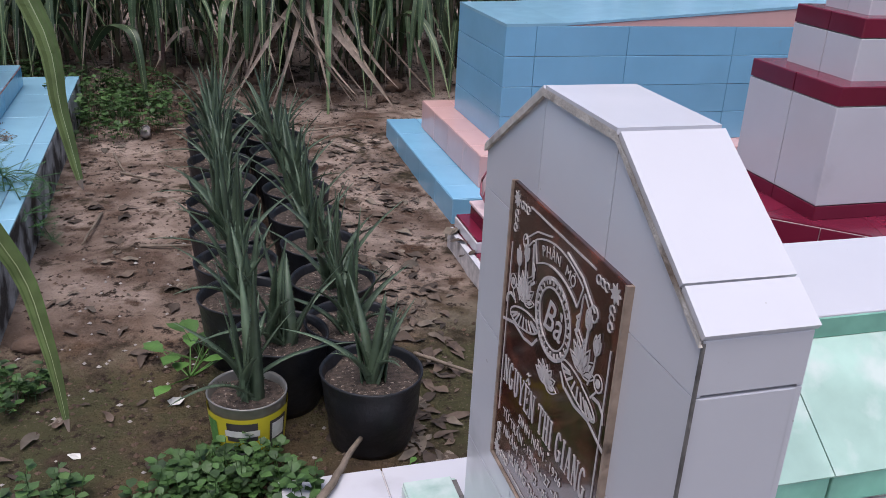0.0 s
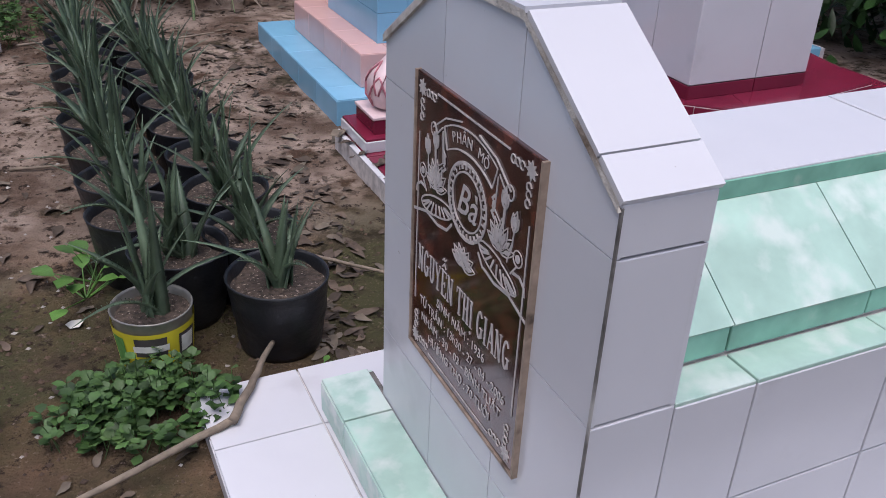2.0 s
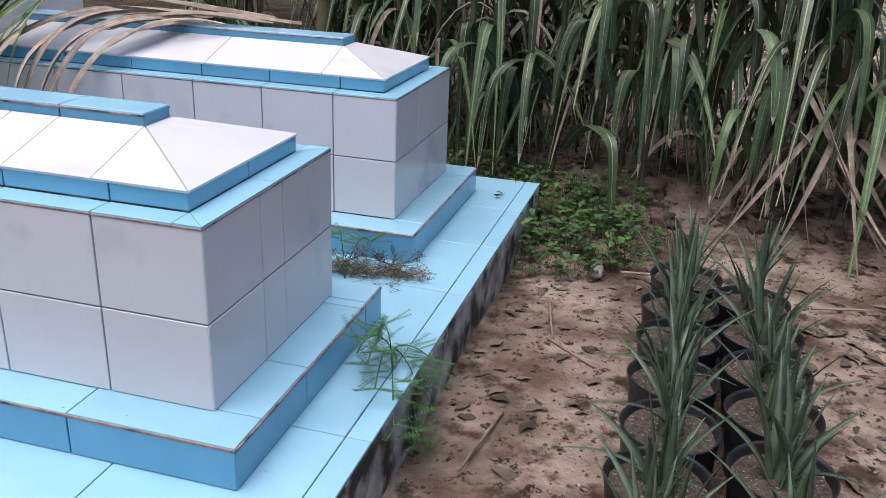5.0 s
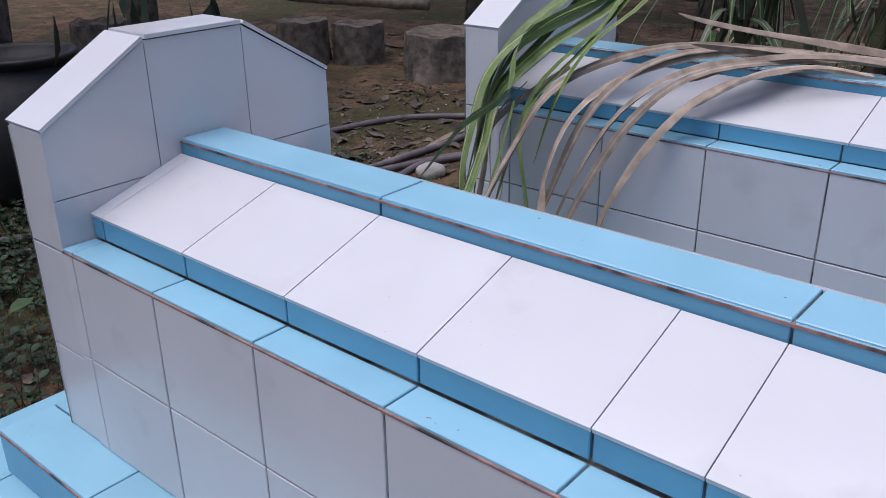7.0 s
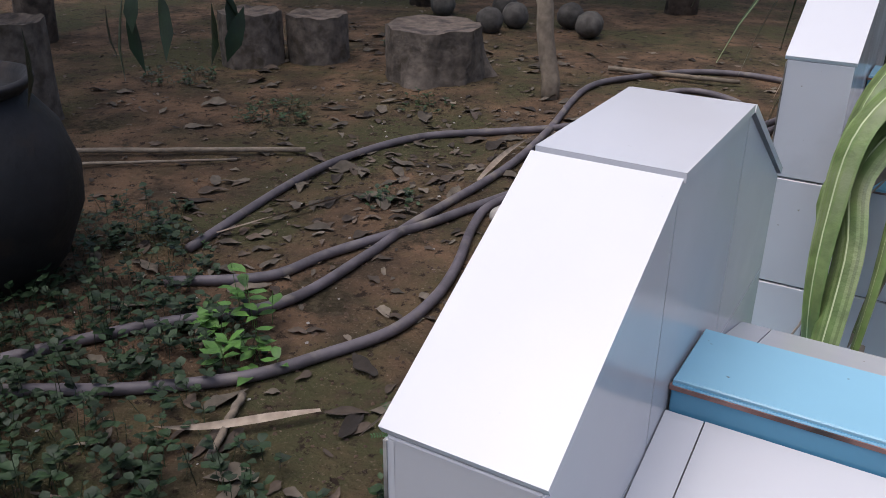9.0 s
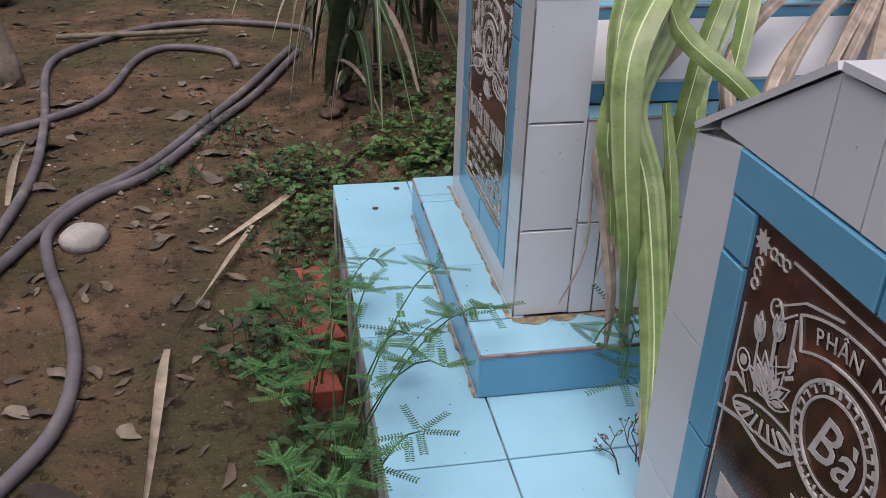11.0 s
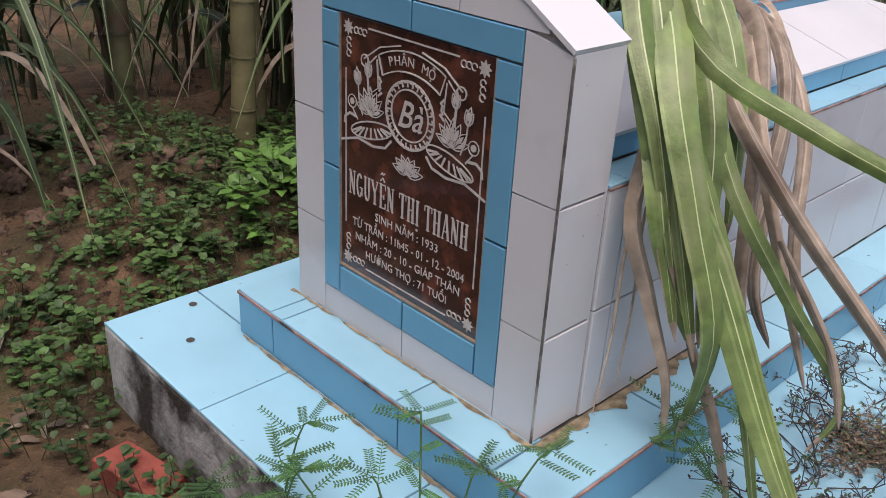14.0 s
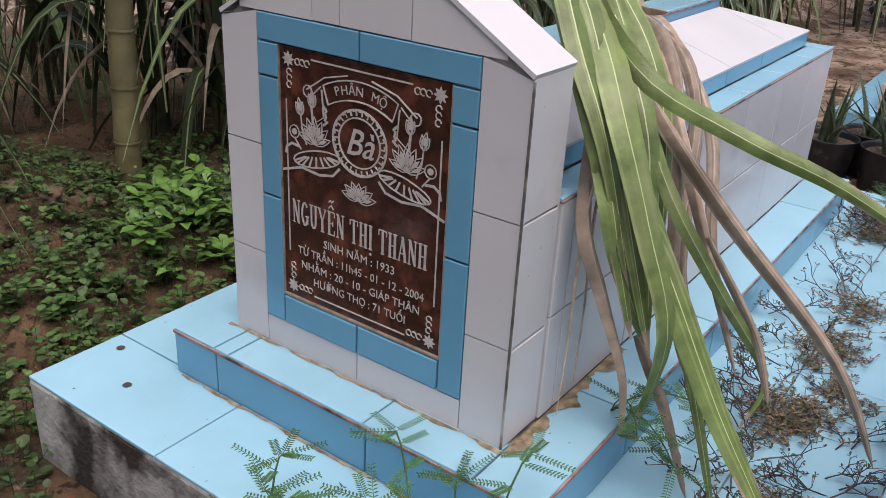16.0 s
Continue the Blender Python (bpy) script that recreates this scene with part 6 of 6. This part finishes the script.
def lathe(name, prof, mat, parent=None, seg=36, wob=.01, label="", seed=0):
    bm = bmesh.new()
    rings = [[bm.verts.new((r * (1 + wob * noise.noise((math.cos(6.2832 * i / seg) * 2 + seed, math.sin(6.2832 * i / seg) * 2, z * 3))) * math.cos(6.2832 * i / seg), r * (1 + wob * noise.noise((math.cos(6.2832 * i / seg) * 2 + seed, math.sin(6.2832 * i / seg) * 2, z * 3))) * math.sin(6.2832 * i / seg), z)) for i in range(seg)] for r, z in prof]
    for a, c in zip(rings, rings[1:]):
        for i in range(seg):
            bm.faces.new((a[i], a[(i + 1) % seg], c[(i + 1) % seg], c[i]))
    bm.faces.new(rings[0][::-1])
    bm.faces.new(rings[-1])
    return part(name, bm, mat, parent, label, smooth=True)


jar = thing("water_jar", "large dark glazed ceramic water jar with thick rim", "jar", at=(-5.10, 1.60, -.01))
lathe("body", [(.22, 0), (.30, .1), (.375, .28), (.385, .42), (.34, .58), (.265, .68), (.247, .715), (.238, .715), (.23, .70), (.3, .55), (.3, .3), (.1, .1)], "jar", jar, wob=.01)
lathe("rim", [(.247, .712), (.262, .725), (.278, .74), (.285, .755), (.278, .766), (.262, .766), (.243, .75), (.236, .715)], "jar", jar, wob=.01, label="thick rolled jar rim")


def stump(x, y, r, h, seed, label, flare=1.1, lie=None):
    th = thing("tree_stump", label, "tree stump", at=(x, y, ground_z(x, y) - .02))
    bm = bmesh.new()
    seg, lev = 64, 12
    rings = []
    for j in range(lev + 1):
        t = j / lev
        ring = []
        for i in range(seg):
            a = 2 * math.pi * i / seg
            ca, sa = math.cos(a), math.sin(a)
            root = max(0.0, noise.noise((ca * 1.8 + seed, sa * 1.8, seed))) * (flare - .85) * 1.6 * (1 - t) ** 2.5
            k = r * (1 + root + .12 * (flare - 1) * (1 - t) + .06 * noise.noise((ca * 3 + seed, sa * 3, t)) + .05 * noise.noise((ca * 9, sa * 9, t * 1.2 + seed)) + .03 * noise.noise((ca * 20, sa * 20, t * 3)))
            top = h * t + (.06 * h * noise.noise((ca * 2, sa * 2, seed * 3)) if j == lev else 0)
            ring.append(bm.verts.new((k * ca, k * sa, top)))
        rings.append(ring)
    for p, q in zip(rings, rings[1:]):
        for i in range(seg):
            bm.faces.new((p[i], p[(i + 1) % seg], q[(i + 1) % seg], q[i]))
    outer_rim = [tuple(v.co * .995) for v in rings[-1]]
    part("trunk", bm, "cut_wood", th, smooth=True)
    bm = bmesh.new()
    mid = bm.verts.new((0, 0, h * .93))
    inner = [bm.verts.new((v[0] * .6, v[1] * .6, h * (.96 + .05 * noise.noise((v[0] * 9, v[1] * 9, seed))))) for v in [(r * math.cos(2 * math.pi * i / seg), r * math.sin(2 * math.pi * i / seg)) for i in range(seg)]]
    outer = [bm.verts.new(c) for c in outer_rim]
    for i in range(seg):
        bm.faces.new((inner[i], inner[(i + 1) % seg], mid))
        bm.faces.new((outer[i], outer[(i + 1) % seg], inner[(i + 1) % seg], inner[i]))
    part("cut_face", bm, "bark", th, "weathered uneven cut face", smooth=True)
    return th


stump(-6.64, 4.78, .225, .40, 1, "short sawn log stump standing in the yard", 1.0)
stump(-6.30, 5.12, .225, .36, 2, "short grey sawn log stump beside another", 1.0)
stump(-5.29, 5.12, .33, .37, 3, "wide weathered tree stump with flaring roots", 1.3)
stump(-6.75, 2.95, .2, .6, 4, "dark decaying tree stump behind the jar", 1.1)


def pole(name, a, b, r0, r1, mat, label, cat):
    q = random.Random(int(r0 * 1e4))
    n = 10
    a, b = Vector(a), Vector(b)
    pts = [a.lerp(b, i / n) + Vector((q.uniform(-1, 1), q.uniform(-1, 1), q.uniform(-.3, .3))) * r0 * .3 for i in range(n + 1)]
    return tagged(part(name, tube(pts, r0, 9, [r0 + (r1 - r0) * i / n for i in range(n + 1)]), mat, smooth=True), label, cat)


pole("wooden_post", (-4.36, 5.0, -.03), (-4.58, 5.16, 1.5), .06, .042, "dead_wood", "leaning bare grey wooden post", "post")
pole("log", (-7.1, 5.0, .52), (-5.9, 5.6, .47), .05, .06, "dead_wood", "thin bare log lying across the stumps", "log")
pole("bamboo_stick", (-6.05, 2.65, .03), (-5.01, 3.35, .02), .014, .014, "dead_wood", "long pale bamboo stick on the soil", "stick")
pole("branch", (-6.0, 2.45, .02), (-5.2, 3.05, .02), .01, .006, "dead_wood", "thin crooked dry branch on the soil", "stick")
pole("stick", (-3.75, 1.5, .015), (-3.62, 1.22, .02), .013, .01, "dead_wood", "short broken dry stick", "stick")
pole("stick", (-4.3, 5.9, .03), (-3.4, 6.0, .03), .02, .015, "dead_wood", "dry stick lying in the yard", "stick")
pole("stick", (.86, -1.08, .078), (1.03, -.80, .074), .012, .007, "dead_wood", "dry flat stick on the white base", "stick")
pole("twig", (.42, -1.18, .02), (.87, -1.07, .074), .007, .010, "dead_wood", "long dry twig leading to the white base", "stick")
for i, (a, b) in enumerate([((.25, 2.05, .02), (.32, 1.72, .02)), ((.3, 1.72, .02), (.5, 1.55, .02)), ((.5, 2.45, .03), (.75, 2.5, .03)), ((1.3, 2.35, .03), (1.55, 2.42, .03)), ((.42, .75, .02), (.66, .72, .02)), ((.25, 1.15, .02), (.2, .8, .02)), ((1.3, -.3, .02), (1.55, -.55, .02)), ((-3.35, 1.1, .02), (-3.9, .9, .02))]):
    pole("twig", a, b, .007, .004, "dead_wood", "thin dry twig on the ground", "stick")


def blob(name, at, size, mat, seed, label, cat, group="", rough=.15):
    bm = bmesh.new()
    bmesh.ops.create_icosphere(bm, subdivisions=3, radius=1)
    for v in bm.verts:
        n = 1 + rough * noise.noise(v.co * 1.7 + Vector((seed, 0, 0))) + rough * .4 * noise.noise(v.co * 5 + Vector((seed, 3, 0)))
        v.co = Vector((v.co.x * size[0] * n, v.co.y * size[1] * n, v.co.z * size[2] * n))
    ob = part(name, bm, mat, smooth=True)
    ob.location = at
    ob.rotation_euler = (0, 0, seed)
    return tagged(ob, label, cat, group)


blob("stone", (-3.675, 3.08, .035), (.085, .075, .05), "stone", 1, "smooth pale stone beside the hose", "stone", rough=.1)
for i, (x, y) in enumerate([(-5.7, 6.72), (-5.9, 7.4), (-6.45, 7.2), (-5.62, 7.05), (-5.2, 7.3), (-4.9, 7.0)]):
    blob("coconut", (x, y, .1), (.12, .12, .115), "coconut", i, "grey-brown fallen coconut on the ground", "coconut", "coconuts", .08)
blob("rock", (.40, 2.42, .03), (.035, .03, .04), "stone", 5, "small pale block of stone in the soil", "stone", rough=.25)
blob("stone", (-2.53, 2.13, PZ + .012), (.03, .018, .016), "stone", 6, "small tan stone on the blue step", "stone", rough=.4)
blob("rock", (.12, -.02, .02), (.06, .035, .03), "clod", 9, "dark clod of earth by the platform corner", "stone", rough=.3)
blob("rock", (-2.62, 3.72, .02), (.07, .045, .03), "stone", 10, "flat tan stone among the weeds", "stone", rough=.35)
for i in range(60):
    q = random.Random(600 + i)
    x, y = q.uniform(-2.75, -1.9), q.uniform(3.95, 4.7)
    sc = q.uniform(.02, .06)
    blob("soil_clod", (x, y, ground_z(x, y) + sc * .3), (sc, sc * .8, sc * .7), "clod", i, "crumbling reddish clod of dug earth", "soil clod", "clods of dug earth", .7)
for i in range(14):
    q = random.Random(700 + i)
    x, y = q.uniform(.3, 2.4), q.uniform(3.15, 3.6)
    sc = q.uniform(.03, .09)
    blob("soil_clod", (x, y, ground_z(x, y) + sc * .2), (sc, sc * .8, sc * .7), "clod", 40 + i, "lumpy tan earth under the cane", "soil clod", "clods under the cane", .7)

for i, (y, rz, dx) in enumerate([(2.64, 12, 0), (2.40, 16, .005), (2.17, 8, -.01)]):
    br = part("brick", box(bmesh.new(), -.05, -.105, 0, .05, .105, .06, .004), "red_brick")
    br.matrix_world = pose(-2.915 + dx, y, ground_z(-2.9, y) - .005, 0, 4, rz)
    tagged(br, "red clay brick lying beside the platform", "brick", "bricks by the platform")

# cane husk strip along the yard
long_leaves("dry_husk", "long strip of dry pale cane husk on the soil", [((-3.10, 3.12, .03), (-3.2, 2.75, .05), (-3.25, 2.6, .03), (-3.34, 2.33, .03)), ((-3.33, 2.35, .03), (-3.34, 2.15, .04), (-3.32, 1.9, .03), (-3.33, 1.5, .03)), ((-3.22, 3.0, .02), (-3.0, 3.3, .03), (-2.9, 3.5, .02), (-2.8, 3.7, .03)), ((-4.62, 2.3, .03), (-4.5, 2.6, .04), (-4.45, 2.8, .03), (-4.4, 3.0, .03)), ((-4.0, 3.4, .03), (-4.05, 3.7, .04), (-4.1, 3.9, .03), (-4.08, 4.15, .03)), ((-3.5, 1.55, .02), (-3.62, 1.4, .04), (-3.7, 1.3, .03), (-3.85, 1.25, .02))], ["dry_leaf", "midrib"], [.026, .03, .024, .026, .03, .028], tuple(range(6)))


# ---- trees round the yard ----
def tree(x, y, seed, h=5.0, r=.13, crown=1.8, low=2.2, leaves=1700, label="shade tree with dark glossy leaves"):
    q = random.Random(seed)
    th = thing("tree", label, "tree", "trees round the yard", at=(x, y, ground_z(x, y) - .05))
    top = Vector((q.uniform(-.4, .4), q.uniform(-.4, .4), h * .72))
    pts = bezier(Vector((0, 0, 0)), Vector((.05, .1, h * .25)), Vector((top.x * .5, top.y * .6, h * .5)), top, 8)
    part("trunk", tube(pts, r, 12, [r * (1.25 - .75 * i / 8) for i in range(9)]), "bark", th, smooth=True)
    lf = Soup()
    for k in range(9):
        a = pts[q.randint(4, 8)]
        e = Vector((q.uniform(-crown, crown), q.uniform(-crown, crown), q.uniform(low, h)))
        limb = bezier(a, a.lerp(e, .3) + Vector((0, 0, .3)), a.lerp(e, .7) + Vector((0, 0, .2)), e, 6)
        part("limb", tube(limb, .04, 7, [.05 * (1 - .8 * i / 6) for i in range(7)]), "bark", th, smooth=True)
        for m in range(leaves // 9):
            c = limb[q.randint(2, 6)] + rand_dir(q, -.8, .8) * q.uniform(.05, .7)
            d = rand_dir(q, -.9, .1)
            lf.blade(c, d, Vector((0, 0, 1)), q.uniform(.14, .24), q.uniform(.04, .06), 0, -.08)
    lf.out("crown", "tree_leaf", th)
    return th


tree(-6.9, 7.6, 1, crown=2.4, leaves=2600)
tree(-4.6, 8.6, 2, crown=2.2, leaves=2400)
tree(-8.6, 4.4, 3, crown=2.4, leaves=2600)
tree(-7.3, 2.45, 4, r=.06, crown=2.7, low=2.3, leaves=3400)
tree(-6.6, -1.6, 9, crown=2.4, leaves=2600)
tree(-2.9, 9.6, 5, crown=2.2, leaves=2200)
tree(-5.6, 10.4, 6, crown=2.4, leaves=2200)
tree(-9.5, 8.2, 7, crown=2.4, leaves=2200)


tree(-9.4, 3.4, 12, r=.05, crown=2.0, low=2.3, leaves=2000)
for bx, by in ((5.7, 1.5), (5.4, .7), (6.1, .2), (6.3, 2.4)):
    tree(bx, by, int(bx * 10), 1.5, .04, .5, .25, 1800, "dense dark green shrub behind the graves")


# hanging mango twig near the path
def twig():
    q = random.Random(77)
    th = thing("hanging_twig", "hanging twig with long dark green leaves", "branch", at=(-4.3, 1.88, 1.40))
    part("stem", tube([Vector((-.9, .5, .9)), Vector((-.4, .3, .45)), Vector((0, .1, 0)), Vector((.05, .15, -.25))], .012, 7), "bark", th, smooth=True)
    s = Soup()
    for i in range(26):
        o = Vector((q.uniform(-.25, .15), q.uniform(-.35, .5), q.uniform(-.42, .1)))
        s.blade(o, Vector((q.uniform(-.3, .3), q.uniform(-.3, .3), -1)), Vector((q.uniform(-1, 1), q.uniform(-1, 1), .2)), q.uniform(.16, .26), q.uniform(.05, .068), 0, .05)
    s.out("leaves", "mango_leaf", th)


twig()


# ---- leaf litter and crumbs ----
for fx, fy, fs in ((.56, -.42, .03), (.30, -.62, .018), (.95, 1.95, .03)):
    bm = bmesh.new()
    vs = [bm.verts.new((fs * (1 + .3 * math.sin(k * 2.2)) * math.cos(k * 1.05), fs * .8 * math.sin(k * 1.05), .004 * math.sin(k * 1.9))) for k in range(6)]
    up = bmesh.ops.extrude_face_region(bm, geom=[bm.faces.new(vs)])
    for v in up["geom"]:
        if isinstance(v, bmesh.types.BMVert):
            v.co.z += .0012
    fl = part("paper_scrap", bm, "label_white")
    fl.location = (fx, fy, ground_z(fx, fy) + .006)
    fl.rotation_euler = (.2, -.15, fx * 9)
    tagged(fl, "small torn white scrap on the soil", "litter", "white scraps by the pots")


def litter(name, label, zones, seed, size, mats, cat="leaf litter"):
    q = random.Random(seed)
    s = Soup()
    for x0, y0, x1, y1, n in zones:
        for i in range(n):
            x, y = q.uniform(x0, x1), q.uniform(y0, y1)
            if -2.83 < x < .03 and -.01 < y < 3.0:
                continue
            z = ground_z(x, y) + .004
            if x > 1.6 and -.9 < y < .615:
                z = .082
            ln = q.uniform(*size)
            s.crumpled(Vector((x, y, z)), q.uniform(0, 6.28), q.uniform(-.06, .1), ln, ln * q.uniform(.25, .5), q.randint(0, len(mats) - 1), q)
    return tagged(s.out(name, mats), label, cat, kind="stuff")


litter("leaf_litter", "scattered dry brown leaves on the soil", [(1.2, -.9, 1.75, 2.6, 200), (1.15, -.75, 1.5, .6, 140), (.06, .0, .62, 2.4, 70), (-.3, -1.2, 1.2, -.1, 70), (-8, 1, -3, 7.5, 750), (-4.9, 2, -3, 3.6, 150), (-5.5, 3.4, -4, 4.6, 90), (1.15, -.9, 1.3, -.6, 30), (-3.4, .3, -2.9, 4.2, 50), (-1, 2.9, 4, 3.8, 160), (1.7, .0, 2.5, .58, 26)], 81, (.025, .09), ["litter", "pale_litter", "litter"])
litter("large_dry_leaves", "large curled pale dry leaves in the yard", [(-5.2, 1.6, -3.4, 3.4, 34), (-7, 3.2, -4, 6.5, 90), (-4.2, .6, -3.3, 1.7, 14), (-5.2, 3.2, -3.2, 4.8, 26), (-4.7, 2.6, -4.0, 3.2, 12)], 82, (.08, .18), ["pale_litter", "litter", "pale_litter"])


def crumbs(name, label, zones, seed, size, mat):
    q = random.Random(seed)
    vs, fs = [], []
    for x0, y0, x1, y1, n in zones:
        for i in range(n):
            x, y = q.uniform(x0, x1), q.uniform(y0, y1)
            if -2.83 < x < .03 and -.01 < y < 3.0:
                continue
            r = q.uniform(*size)
            z = ground_z(x, y) + r * .2
            k = len(vs)
            for p in ((1, 0, 0), (-1, 0, 0), (0, 1, 0), (0, -1, 0), (0, 0, 1), (0, 0, -1)):
                g = r * q.uniform(.6, 1.3)
                vs.append((x + p[0] * g, y + p[1] * g, z + p[2] * g * .7))
            fs += [(k + a, k + b, k + c) for a, b, c in ((0, 2, 4), (2, 1, 4), (1, 3, 4), (3, 0, 4), (2, 0, 5), (1, 2, 5), (3, 1, 5), (0, 3, 5))]
    return tagged(raw(name, vs, fs, mat, smooth=False), label, "soil", kind="stuff")


crumbs("soil_crumbs", "loose crumbs of earth and small pebbles", [(.05, -.4, 1.7, 2.9, 1500), (-.4, -1.3, 1.2, 0, 1200), (-5, .3, -2.85, 5, 3000), (-3.2, 3, -1, 5, 1200)], 91, (.003, .010), "clod")
crumbs("pale_pebbles", "small pale pebbles scattered on the soil", [(.05, -.4, 1.2, 1.0, 90), (-.3, -1.2, 1.2, 0, 90), (-5, .3, -2.85, 5, 160)], 92, (.004, .010), "stone")
